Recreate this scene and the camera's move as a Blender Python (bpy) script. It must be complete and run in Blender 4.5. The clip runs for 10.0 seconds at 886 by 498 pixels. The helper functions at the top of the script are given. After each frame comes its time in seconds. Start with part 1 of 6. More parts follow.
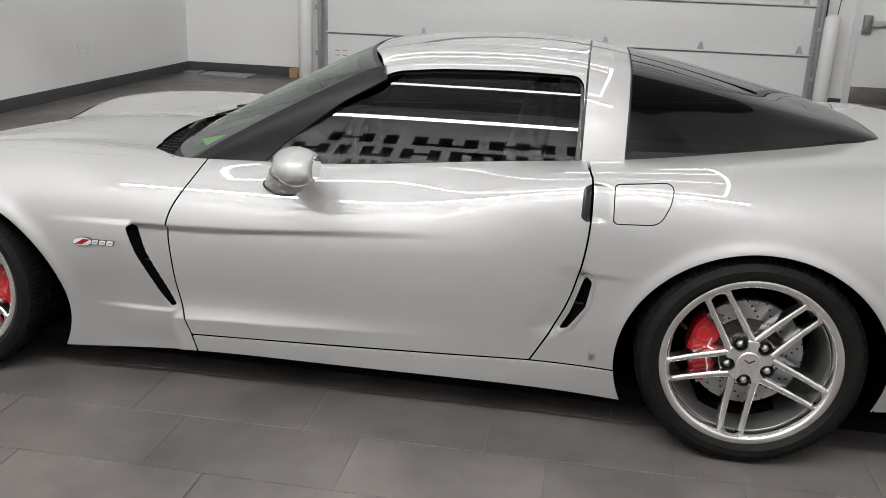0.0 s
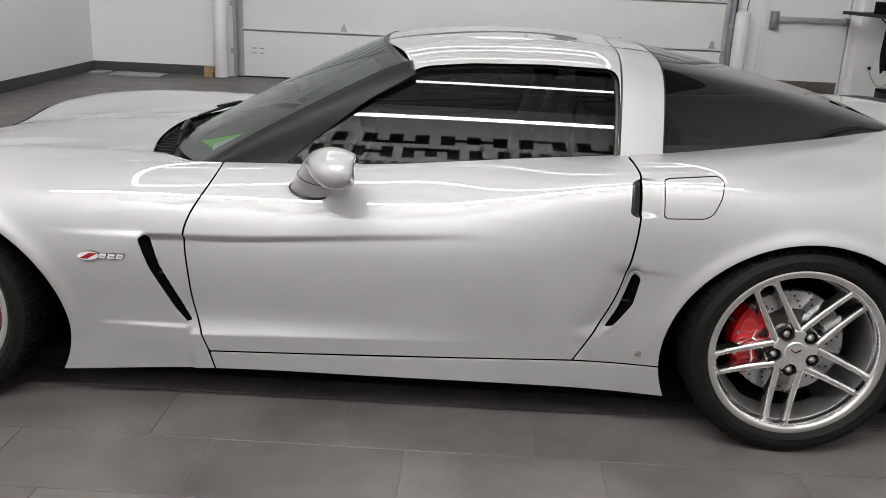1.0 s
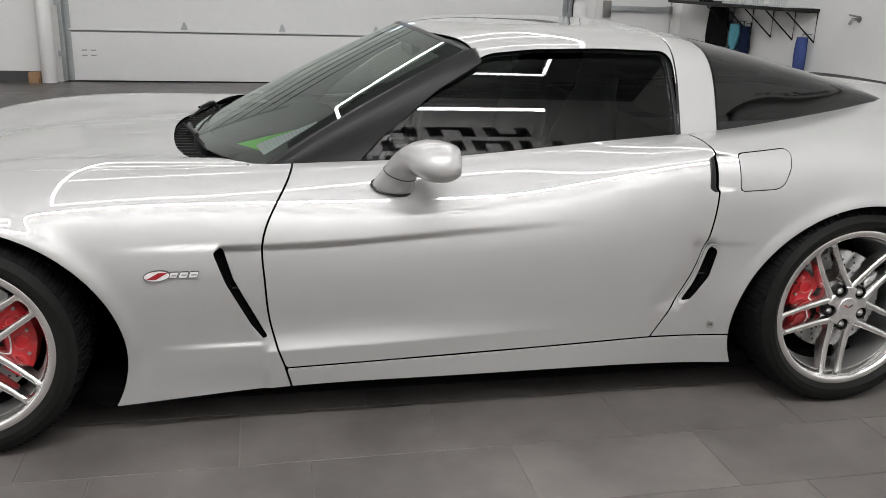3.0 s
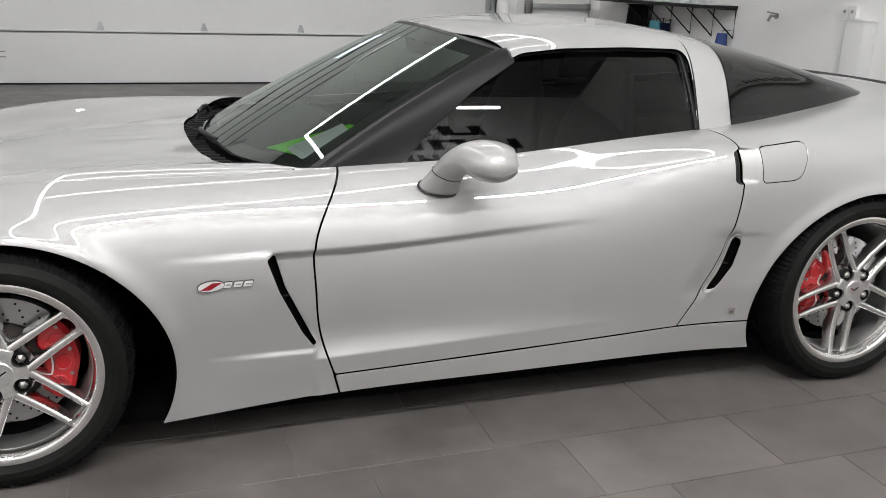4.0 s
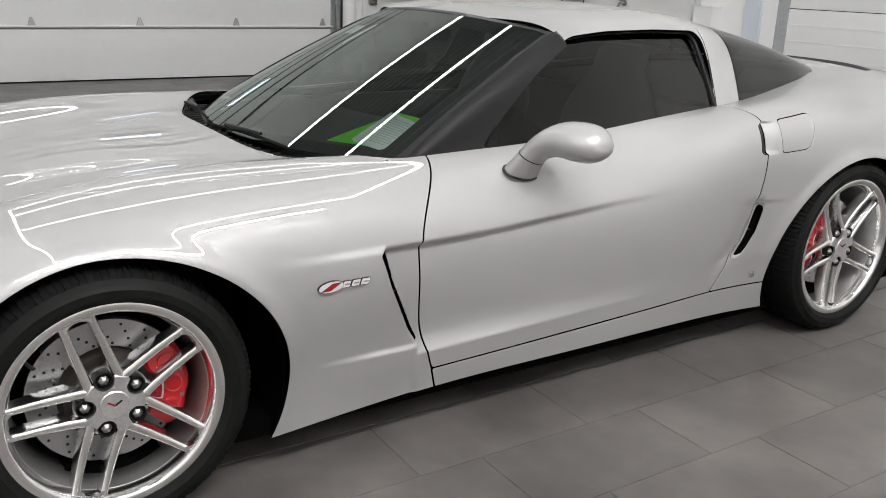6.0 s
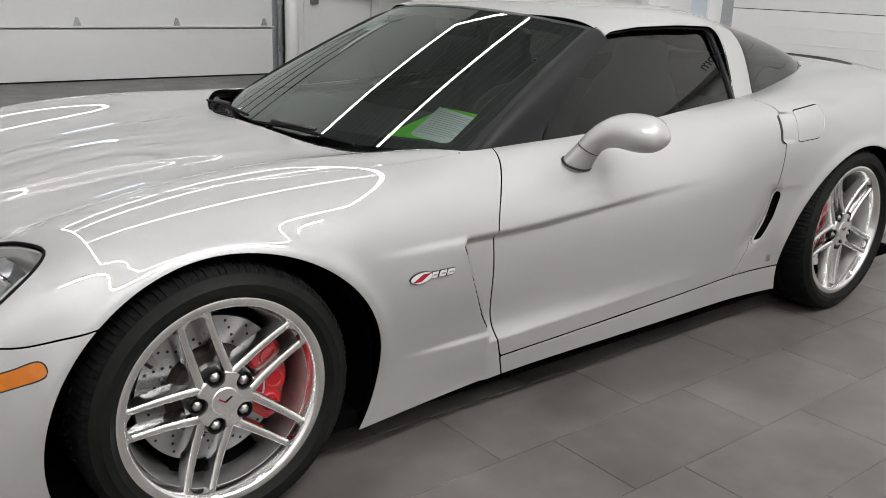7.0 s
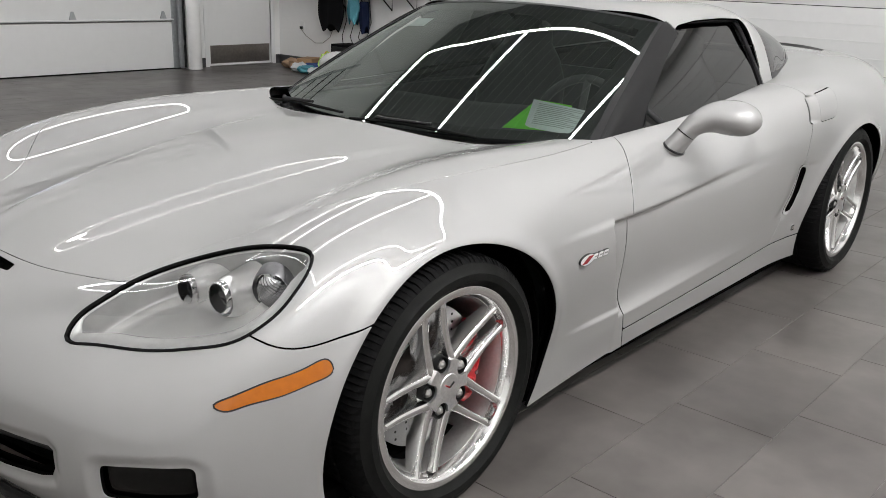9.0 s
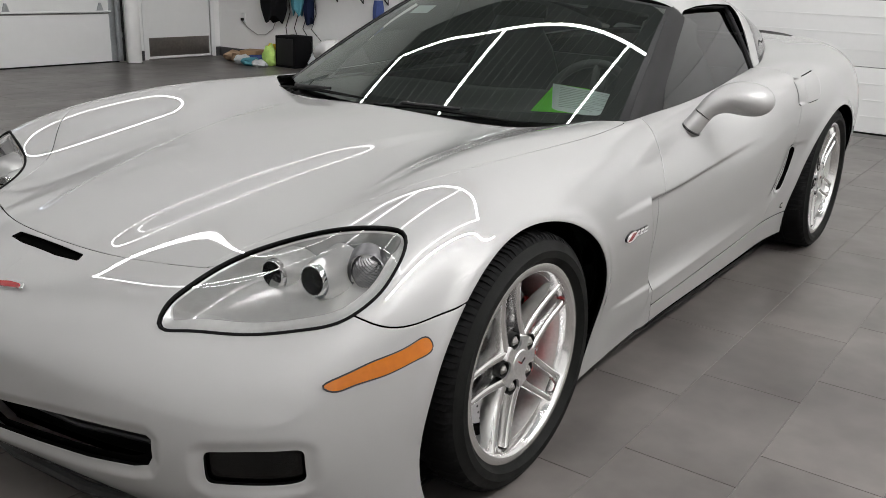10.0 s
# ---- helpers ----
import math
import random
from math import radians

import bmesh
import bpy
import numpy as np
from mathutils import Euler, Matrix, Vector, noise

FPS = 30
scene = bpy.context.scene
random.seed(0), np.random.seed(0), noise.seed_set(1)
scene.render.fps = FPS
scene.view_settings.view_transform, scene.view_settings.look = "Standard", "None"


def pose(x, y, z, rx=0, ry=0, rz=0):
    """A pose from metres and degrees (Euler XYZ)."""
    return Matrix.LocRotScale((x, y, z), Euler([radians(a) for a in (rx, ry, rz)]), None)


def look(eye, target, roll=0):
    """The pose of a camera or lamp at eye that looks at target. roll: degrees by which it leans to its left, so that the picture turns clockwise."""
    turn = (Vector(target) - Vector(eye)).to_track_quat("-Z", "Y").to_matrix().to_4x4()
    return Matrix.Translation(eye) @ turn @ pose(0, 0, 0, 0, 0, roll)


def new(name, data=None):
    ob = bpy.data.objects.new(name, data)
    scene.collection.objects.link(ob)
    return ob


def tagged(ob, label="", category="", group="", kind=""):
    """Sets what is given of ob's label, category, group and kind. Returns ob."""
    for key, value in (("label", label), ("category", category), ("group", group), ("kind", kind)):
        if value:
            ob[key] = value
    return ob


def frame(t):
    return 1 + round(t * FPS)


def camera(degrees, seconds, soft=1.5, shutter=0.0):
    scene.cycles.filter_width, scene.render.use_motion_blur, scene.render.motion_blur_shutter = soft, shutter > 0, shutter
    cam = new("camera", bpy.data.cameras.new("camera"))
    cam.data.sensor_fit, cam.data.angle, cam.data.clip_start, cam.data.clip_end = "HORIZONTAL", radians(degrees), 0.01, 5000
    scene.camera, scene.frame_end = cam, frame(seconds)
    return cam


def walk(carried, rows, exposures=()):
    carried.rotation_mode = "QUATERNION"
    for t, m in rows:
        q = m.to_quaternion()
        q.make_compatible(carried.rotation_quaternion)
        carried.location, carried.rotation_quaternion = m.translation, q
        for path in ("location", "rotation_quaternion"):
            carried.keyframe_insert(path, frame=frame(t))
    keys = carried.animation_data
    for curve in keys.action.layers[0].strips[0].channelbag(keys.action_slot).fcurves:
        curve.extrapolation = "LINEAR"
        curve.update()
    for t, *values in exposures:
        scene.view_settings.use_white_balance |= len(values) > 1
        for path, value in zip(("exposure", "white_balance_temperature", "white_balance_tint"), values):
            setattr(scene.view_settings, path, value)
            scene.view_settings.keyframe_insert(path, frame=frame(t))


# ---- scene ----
cam = camera(53.9, 10.0, soft=0.7)
PATH = [
    (0, (0.8040, -3.4405, 1.4354), (0.5000, -1.5608, 0.8230), 2.22),
    (0.5, (0.5720, -3.4005, 1.4391), (0.3930, -1.5099, 0.8106), 2.15),
    (1, (0.3370, -3.3859, 1.3969), (0.2780, -1.4811, 0.7893), 2.48),
    (1.5, (0.1060, -3.3700, 1.3858), (0.1700, -1.4672, 0.7712), 2.52),
    (2, (-0.1110, -3.3561, 1.3707), (0.0670, -1.4624, 0.7532), 2.35),
    (2.5, (-0.3150, -3.3104, 1.3373), (-0.0240, -1.4266, 0.7319), 2.08),
    (4, (-0.9500, -3.1504, 1.3279), (-0.3230, -1.3476, 0.7322), 2.07),
    (4.5, (-1.1320, -3.0746, 1.3102), (-0.3930, -1.3147, 0.7129), 2.00),
    (5, (-1.3240, -2.9687, 1.2993), (-0.4800, -1.2548, 0.7054), 1.73),
    (5.5, (-1.5040, -2.8677, 1.2934), (-0.5580, -1.2109, 0.6940), 1.86),
    (7, (-2.0820, -2.5761, 1.2509), (-0.8840, -1.0862, 0.6619), 2.23),
    (7.5, (-2.2420, -2.4420, 1.2647), (-0.9770, -1.0121, 0.6672), 2.25),
    (8, (-2.3960, -2.3280, 1.2557), (-1.0670, -0.9592, 0.6558), 2.26),
    (8.5, (-2.6180, -2.2120, 1.2637), (-1.2310, -0.9011, 0.6643), 2.18),
    (9, (-2.7670, -2.1031, 1.2538), (-1.3300, -0.8482, 0.6528), 2.09),
    (9.5, (-2.8970, -1.9833, 1.2277), (-1.4090, -0.7915, 0.6243), 2.01),
    (10, (-3.0170, -1.8613, 1.2217), (-1.4740, -0.7456, 0.6119), 2.12),
]
walk(cam, [(t, look(eye, target, roll)) for t, eye, target, roll in PATH])

# ---- light ----
world = bpy.data.worlds.new("room_world")
world.use_nodes = True
world.node_tree.nodes["Background"].inputs[0].default_value = (0.8, 0.85, 1.0, 1)
world.node_tree.nodes["Background"].inputs[1].default_value = 0.02
scene.world = world
LED_POWER, WALL_LED_POWER = 33.5, 228.0
CEILING_Z, LED_Z = 7.6, 4.6


# ---- materials ----
def mat(name, color, rough=0.5, metal=0.0, coat=0.0, grain=0.0, grain_scale=40.0, stain=0.0, stain_scale=1.5,
        bump=0.0, bump_scale=200.0, rough_var=0.0, emit=0.0, spec=0.5, island=0.0, obj=0.0, coat_ior=1.5, placed=False):
    """A Principled material with two scales of colour variation, fine relief and uneven gloss."""
    m = bpy.data.materials.new(name)
    m.use_nodes = True
    nt = m.node_tree
    bsdf = nt.nodes["Principled BSDF"]
    bsdf.inputs["Base Color"].default_value = (*color, 1)
    bsdf.inputs["Roughness"].default_value = rough
    bsdf.inputs["Metallic"].default_value = metal
    bsdf.inputs["Coat Weight"].default_value = coat
    bsdf.inputs["Coat Roughness"].default_value = 0.015
    bsdf.inputs["Coat IOR"].default_value = coat_ior
    bsdf.inputs["Specular IOR Level"].default_value = spec
    if emit:
        bsdf.inputs["Emission Color"].default_value = (*color, 1)
        bsdf.inputs["Emission Strength"].default_value = emit
    link = nt.links.new
    coord = nt.nodes.new("ShaderNodeNewGeometry" if placed else "ShaderNodeTexCoord").outputs["Position" if placed else "Object"]

    def noise_node(scale, detail=4.0):
        n = nt.nodes.new("ShaderNodeTexNoise")
        n.inputs["Scale"].default_value = scale
        n.inputs["Detail"].default_value = detail
        link(coord, n.inputs["Vector"])
        return n

    def ranged(socket, lo, hi):
        r = nt.nodes.new("ShaderNodeMapRange")
        r.inputs["From Min"].default_value, r.inputs["From Max"].default_value = 0.25, 0.75
        r.inputs["To Min"].default_value, r.inputs["To Max"].default_value = lo, hi
        link(socket, r.inputs["Value"])
        return r.outputs["Result"]

    factors = []
    if grain:
        factors.append(ranged(noise_node(grain_scale).outputs["Fac"], 1 - grain, 1 + grain))
    if stain:
        factors.append(ranged(noise_node(stain_scale, 6).outputs["Fac"], 1 - stain, 1 + stain))
    if obj or island:
        info = nt.nodes.new("ShaderNodeObjectInfo" if obj else "ShaderNodeNewGeometry")
        r = nt.nodes.new("ShaderNodeMapRange")
        k = obj or island
        r.inputs["To Min"].default_value, r.inputs["To Max"].default_value = 1 - k, 1 + k
        link(info.outputs["Random" if obj else "Random Per Island"], r.inputs["Value"])
        factors.append(r.outputs["Result"])
    if factors:
        value = factors[0]
        for f in factors[1:]:
            mul = nt.nodes.new("ShaderNodeMath")
            mul.operation = "MULTIPLY"
            link(value, mul.inputs[0])
            link(f, mul.inputs[1])
            value = mul.outputs[0]
        tint = nt.nodes.new("ShaderNodeVectorMath")
        tint.operation = "SCALE"
        tint.inputs[0].default_value = color
        link(value, tint.inputs["Scale"])
        link(tint.outputs["Vector"], bsdf.inputs["Base Color"])
    if rough_var:
        link(ranged(noise_node(stain_scale * 2.3, 5).outputs["Fac"], max(0.02, rough - rough_var), rough + rough_var), bsdf.inputs["Roughness"])
    if bump:
        b = nt.nodes.new("ShaderNodeBump")
        b.inputs["Strength"].default_value = bump
        b.inputs["Distance"].default_value = 0.002
        link(noise_node(bump_scale, 3).outputs["Fac"], b.inputs["Height"])
        link(b.outputs["Normal"], bsdf.inputs["Normal"])
    return m


def glass(name, tint, gloss_rough=0.0, ior=1.5, gloss_color=(1.0, 1.0, 1.0)):
    """A thin pane: tinted see-through with a clear Fresnel reflection."""
    m = bpy.data.materials.new(name)
    m.use_nodes = True
    nt = m.node_tree
    nt.nodes.remove(nt.nodes["Principled BSDF"])
    out = nt.nodes["Material Output"]
    clear = nt.nodes.new("ShaderNodeBsdfTransparent")
    clear.inputs[0].default_value = (*tint, 1)
    gloss = nt.nodes.new("ShaderNodeBsdfGlossy")
    gloss.inputs["Roughness"].default_value = gloss_rough
    gloss.inputs["Color"].default_value = (*gloss_color, 1)
    fres = nt.nodes.new("ShaderNodeFresnel")
    fres.inputs["IOR"].default_value = ior
    mix = nt.nodes.new("ShaderNodeMixShader")
    nt.links.new(fres.outputs[0], mix.inputs[0])
    nt.links.new(clear.outputs[0], mix.inputs[1])
    nt.links.new(gloss.outputs[0], mix.inputs[2])
    nt.links.new(mix.outputs[0], out.inputs[0])
    return m


PAINT = mat("silver_paint", (0.375, 0.374, 0.369), 0.58, 0.34, coat=1.0, coat_ior=1.95, grain=0.05, grain_scale=1400, stain=0.015, stain_scale=3)
# near-black that puts deep shade into gaps, wells, openings and the underside
DEEP_SHADE = mat("deep_shade_black", (0.003, 0.003, 0.003), 0.95, spec=0.0)
TRIM = mat("black_trim", (0.009, 0.009, 0.01), 0.35, spec=0.35, grain=0.1, grain_scale=300)
PILLAR = mat("dark_grey_pillar", (0.010, 0.010, 0.0105), 0.45, spec=0.2, grain=0.12, grain_scale=900)
TREAD = mat("tyre_tread", (0.0045, 0.0045, 0.0047), 0.75, spec=0.12, grain=0.25, grain_scale=120, bump=0.3, bump_scale=300)
RUBBER = mat("tyre_rubber", (0.0062, 0.0066, 0.0060), 0.62, spec=0.15, grain=0.2, grain_scale=90, stain=0.15, stain_scale=8, bump=0.25, bump_scale=400, rough_var=0.1)
PLASTIC = mat("black_plastic", (0.010, 0.010, 0.010), 0.5, spec=0.3, bump=0.2, bump_scale=600)
ALLOY = mat("polished_alloy", (0.84, 0.835, 0.83), 0.17, 1.0, grain=0.03, grain_scale=300, stain=0.03, stain_scale=6)
ALLOY_DULL = mat("cast_alloy", (0.85, 0.85, 0.845), 0.31, 1.0, grain=0.1, grain_scale=160, rough_var=0.08)
BARREL = mat("barrel_alloy", (0.56, 0.56, 0.55), 0.42, 1.0, grain=0.08, grain_scale=120, rough_var=0.02)
BELL = mat("rusty_disc_bell", (0.022, 0.016, 0.013), 0.7, 0.2, grain=0.2, grain_scale=90)
CHROME = mat("chrome", (0.8, 0.8, 0.8), 0.07, 1.0, rough_var=0.03)
STEEL = mat("brushed_steel", (0.33, 0.32, 0.31), 0.35, 1.0, grain=0.15, grain_scale=200, rough_var=0.1)
ROTOR = mat("iron_rotor", (0.42, 0.42, 0.42), 0.3, 0.9, grain=0.1, grain_scale=250, rough_var=0.1)
RED = mat("red_caliper_paint", (0.40, 0.006, 0.011), 0.28, coat=0.4, grain=0.06, grain_scale=80)
RED_DEEP = mat("red_enamel", (0.26, 0.006, 0.01), 0.2, coat=0.8)
AMBER = mat("amber_lens", (0.46, 0.135, 0.010), 0.12, coat=0.8, grain=0.1, grain_scale=60)
RED_LENS = mat("red_lens", (0.3, 0.02, 0.02), 0.12, coat=0.8)
TINTED = glass("tinted_glass", (0.11, 0.126, 0.118), 0.0, 1.42)
HATCH_GLASS = glass("hatch_glass", (0.06, 0.066, 0.064), 0.0, 1.4)
CLEAR = glass("windscreen_glass", (0.95, 1.0, 0.97), 0.0, 2.4, (0.92, 1.0, 0.96))
LENS = glass("lamp_lens", (0.9, 0.9, 0.9))
WALL = mat("white_wall_paint", (0.8, 0.8, 0.79), 0.55, grain=0.012, grain_scale=25, stain=0.02, stain_scale=0.7, bump=0.06, bump_scale=90)
DOOR_WHITE = mat("white_door_enamel", (0.74, 0.745, 0.74), 0.4, grain=0.015, grain_scale=12, stain=0.02, stain_scale=0.9, bump=0.05, bump_scale=70)
BASE = mat("grey_skirting", (0.055, 0.055, 0.057), 0.5, grain=0.08, grain_scale=60)
GALV = mat("galvanised_steel", (0.42, 0.44, 0.45), 0.42, 0.7, grain=0.1, grain_scale=30, stain=0.08, stain_scale=6)
TILE = mat("grey_floor_tile", (0.122, 0.112, 0.105), 0.335, spec=0.34, grain=0.14, grain_scale=9, stain=0.42, stain_scale=1.6, obj=0.09, rough_var=0.045, placed=True)
TILE_JOINED = mat("grey_floor_tile_far", (0.122, 0.112, 0.105), 0.335, spec=0.34, grain=0.14, grain_scale=9, stain=0.42, stain_scale=1.6, island=0.09, rough_var=0.045, placed=True)
GROUT = mat("grey_grout", (0.15, 0.145, 0.14), 0.7, grain=0.1, grain_scale=80)
CEIL = mat("dark_metal_deck", (0.15, 0.158, 0.154), 0.6, stain=0.08)
RIB = mat("dull_ceiling_rib", (0.30, 0.31, 0.30), 0.6, grain=0.1, grain_scale=20)
JAMB = mat("pale_blue_steel", (0.58, 0.63, 0.69), 0.4, stain=0.03, grain=0.02)
WALL_LED = mat("wall_led_strip", (1.0, 0.983, 0.985), 0.5, emit=WALL_LED_POWER)
SKYLIGHT = mat("daylight_behind_pane", (0.72, 0.82, 1.0), 0.5, emit=6.0)
LED = mat("led_strip", (1.0, 0.983, 0.985), 0.5, emit=LED_POWER)
SATIN = mat("lamp_housing", (0.84, 0.84, 0.83), 0.3, 0.25, coat=0.6, grain=0.05, grain_scale=60)
LETTER_METAL = mat("silver_letter_metal", (0.74, 0.74, 0.74), 0.28, 0.35, grain=0.05, grain_scale=200)
LAMP_GLASS = mat("projector_lens", (0.003, 0.003, 0.004), 0.12, spec=0.25)
REFLECTOR = mat("lamp_reflector", (0.80, 0.80, 0.79), 0.2, 0.5, coat=0.5, grain=0.05, grain_scale=60)
PRISM = mat("ribbed_reflector", (0.42, 0.42, 0.43), 0.2, 0.9, grain=0.15, grain_scale=420)
SMOKE = mat("smoked_reflector_surround", (0.16, 0.16, 0.165), 0.3, 0.5, grain=0.1, grain_scale=80)
GREEN = mat("fluorescent_green_card", (0.20, 0.95, 0.03), 0.6)
PAPER = mat("white_paper", (0.84, 0.90, 0.90), 0.65, stain=0.02, stain_scale=12)
INK = mat("grey_print", (0.52, 0.56, 0.56), 0.7)
CABIN_BLACK = mat("black_cabin_vinyl", (0.055, 0.056, 0.056), 0.6, bump=0.3, bump_scale=300, grain=0.1, grain_scale=50)
LEATHER = mat("grey_leather", (0.085, 0.087, 0.086), 0.45, bump=0.3, bump_scale=180)
BOLLARD = mat("white_post_sleeve", (0.76, 0.76, 0.75), 0.4, grain=0.02, grain_scale=20, stain=0.03, stain_scale=4)
KICK = mat("steel_kick_plate", (0.22, 0.2, 0.185), 0.38, 0.85, grain=0.12, grain_scale=30, stain=0.1, stain_scale=5)
CARDBOARD = mat("brown_cardboard", (0.36, 0.22, 0.12), 0.8, grain=0.08, grain_scale=60)
CLOTH_BLACK = mat("black_cloth", (0.008, 0.008, 0.009), 0.9, spec=0.08, bump=0.3, bump_scale=120)
CLOTH_TEAL = mat("teal_cloth", (0.10, 0.30, 0.36), 0.9, spec=0.08, bump=0.3, bump_scale=120, grain=0.1)
CLOTH_NAVY = mat("navy_cloth", (0.012, 0.018, 0.045), 0.9, spec=0.08, bump=0.3, bump_scale=120)
CLOTH_BLUE = mat("blue_cloth", (0.06, 0.09, 0.24), 0.9, spec=0.08, bump=0.3, bump_scale=120, grain=0.1)
CLOTH_YELLOW = mat("yellow_cloth", (0.75, 0.55, 0.05), 0.85, spec=0.08, grain=0.1)
CLOTH_LIME = mat("lime_cloth", (0.5, 0.72, 0.2), 0.85, spec=0.08, grain=0.1)
CLOTH_PALE = mat("pale_cloth", (0.6, 0.62, 0.63), 0.85, spec=0.08, grain=0.1)
CLOTH_TAN = mat("tan_cloth", (0.35, 0.24, 0.16), 0.85, spec=0.08, grain=0.15)
BLACK = mat("black_letter_vinyl", (0.01, 0.01, 0.011), 0.4)


# ---- mesh helpers ----
def part(name, bm, material, parent=None, label="", smooth=True):
    me = bpy.data.meshes.new(name)
    bm.to_mesh(me)
    bm.free()
    me.materials.append(material)
    if smooth:
        me.polygons.foreach_set("use_smooth", [True] * len(me.polygons))
        me.set_sharp_from_angle(angle=radians(38))
    ob = new(name, me)
    if parent:
        ob.parent = parent
    if label:
        tagged(ob, label)
    return ob


def thing(name, label, category, m=None, group="", kind=""):
    ob = new(name)
    ob.empty_display_size = 0.1
    if m is not None:
        ob.matrix_basis = m
    return tagged(ob, label, category, group, kind)


def add_box(bm, lo, hi, bevel=0.0, m=None):
    r = bmesh.ops.create_cube(bm, size=1)
    lo, hi = Vector(lo), Vector(hi)
    for v in r["verts"]:
        v.co = Vector((lo[i] + (v.co[i] + 0.5) * (hi[i] - lo[i]) for i in range(3)))
    if bevel:
        es = {e for v in r["verts"] for e in v.link_edges}
        out = bmesh.ops.bevel(bm, geom=list(es), offset=bevel, segments=2, profile=0.7, affect="EDGES")
        vs = set(out["verts"]) | {v for f in out["faces"] for v in f.verts}
        vs |= {v for v in r["verts"] if v.is_valid}
    else:
        vs = set(r["verts"])
    if m is not None:
        bmesh.ops.transform(bm, matrix=m, verts=list(vs))
    return bm


def box(lo, hi, bevel=0.0, m=None):
    return add_box(bmesh.new(), lo, hi, bevel, m)


def add_tube(bm, points, radius, seg=8, closed=False, cap=True):
    """A round bar along points; radius one number or one for each point."""
    pts = [Vector(p) for p in points]
    rad = radius if isinstance(radius, (list, tuple)) else [radius] * len(pts)
    rings = []
    n = len(pts)
    up = Vector((0, 0, 1))
    for i, p in enumerate(pts):
        a, b = pts[(i - 1) % n if closed else max(i - 1, 0)], pts[(i + 1) % n if closed else min(i + 1, n - 1)]
        d = (b - a).normalized()
        s = d.cross(up if abs(d.z) < 0.95 else Vector((1, 0, 0))).normalized()
        t = s.cross(d)
        rings.append([bm.verts.new(p + rad[i] * (math.cos(k * math.tau / seg) * s + math.sin(k * math.tau / seg) * t)) for k in range(seg)])
    for i in range(n if closed else n - 1):
        a, b = rings[i], rings[(i + 1) % n]
        for k in range(seg):
            bm.faces.new((a[k], a[(k + 1) % seg], b[(k + 1) % seg], b[k]))
    if cap and not closed:
        bm.faces.new(rings[0][::-1])
        bm.faces.new(rings[-1])
    return bm


def tube(points, radius, seg=8, closed=False):
    return add_tube(bmesh.new(), points, radius, seg, closed)


def add_lathe(bm, profile, seg=48, arc=None, closed=True):
    """Turns a profile of (radius, y) about the y axis."""
    a0, a1 = arc or (0, math.tau)
    full = arc is None
    n = seg if full else seg + 1
    rings = []
    for i in range(n):
        a = a0 + (a1 - a0) * i / seg
        rings.append([bm.verts.new((r * math.cos(a), y, r * math.sin(a))) for r, y in profile])
    m = len(profile)
    for i in range(seg):
        p, q = rings[i], rings[(i + 1) % n]
        for k in range(m if closed else m - 1):
            k2 = (k + 1) % m
            bm.faces.new((p[k], p[k2], q[k2], q[k]))
    if not full and closed:
        bm.faces.new(rings[0])
        bm.faces.new(rings[-1][::-1])
    bmesh.ops.recalc_face_normals(bm, faces=bm.faces)
    return bm


def lathe(profile, seg=48, arc=None, closed=True):
    return add_lathe(bmesh.new(), profile, seg, arc, closed)


def add_prism(bm, outline, a, b, axis="y", taper=1.0):
    """A solid between axis = a and axis = b with a flat outline; taper shrinks the face at b."""
    n = len(outline)
    cx, cy = sum(p[0] for p in outline) / n, sum(p[1] for p in outline) / n

    def at(p, q, d):
        return {"x": (d, p, q), "y": (p, d, q), "z": (p, q, d)}[axis]
    lo = [bm.verts.new(at(p, q, a)) for p, q in outline]
    hi = [bm.verts.new(at(cx + (p - cx) * taper, cy + (q - cy) * taper, b)) for p, q in outline]
    for i in range(n):
        j = (i + 1) % n
        bm.faces.new((lo[i], lo[j], hi[j], hi[i]))
    bm.faces.new(lo[::-1])
    bm.faces.new(hi)
    bmesh.ops.recalc_face_normals(bm, faces=bm.faces)
    return bm


def prism(outline, a, b, axis="y", taper=1.0):
    return add_prism(bmesh.new(), outline, a, b, axis, taper)


def rounded(points, r=0.01, n=4):
    """A closed outline with its corners rounded."""
    out = []
    m = len(points)
    for i in range(m):
        p, a, b = Vector(points[i]), Vector(points[i - 1]), Vector(points[(i + 1) % m])
        ra, rb = min(r, (a - p).length * 0.45), min(r, (b - p).length * 0.45)
        s, e = p + (a - p).normalized() * ra, p + (b - p).normalized() * rb
        for k in range(n + 1):
            t = k / n
            out.append(tuple((1 - t) ** 2 * s + 2 * t * (1 - t) * p + t * t * e))
    return out


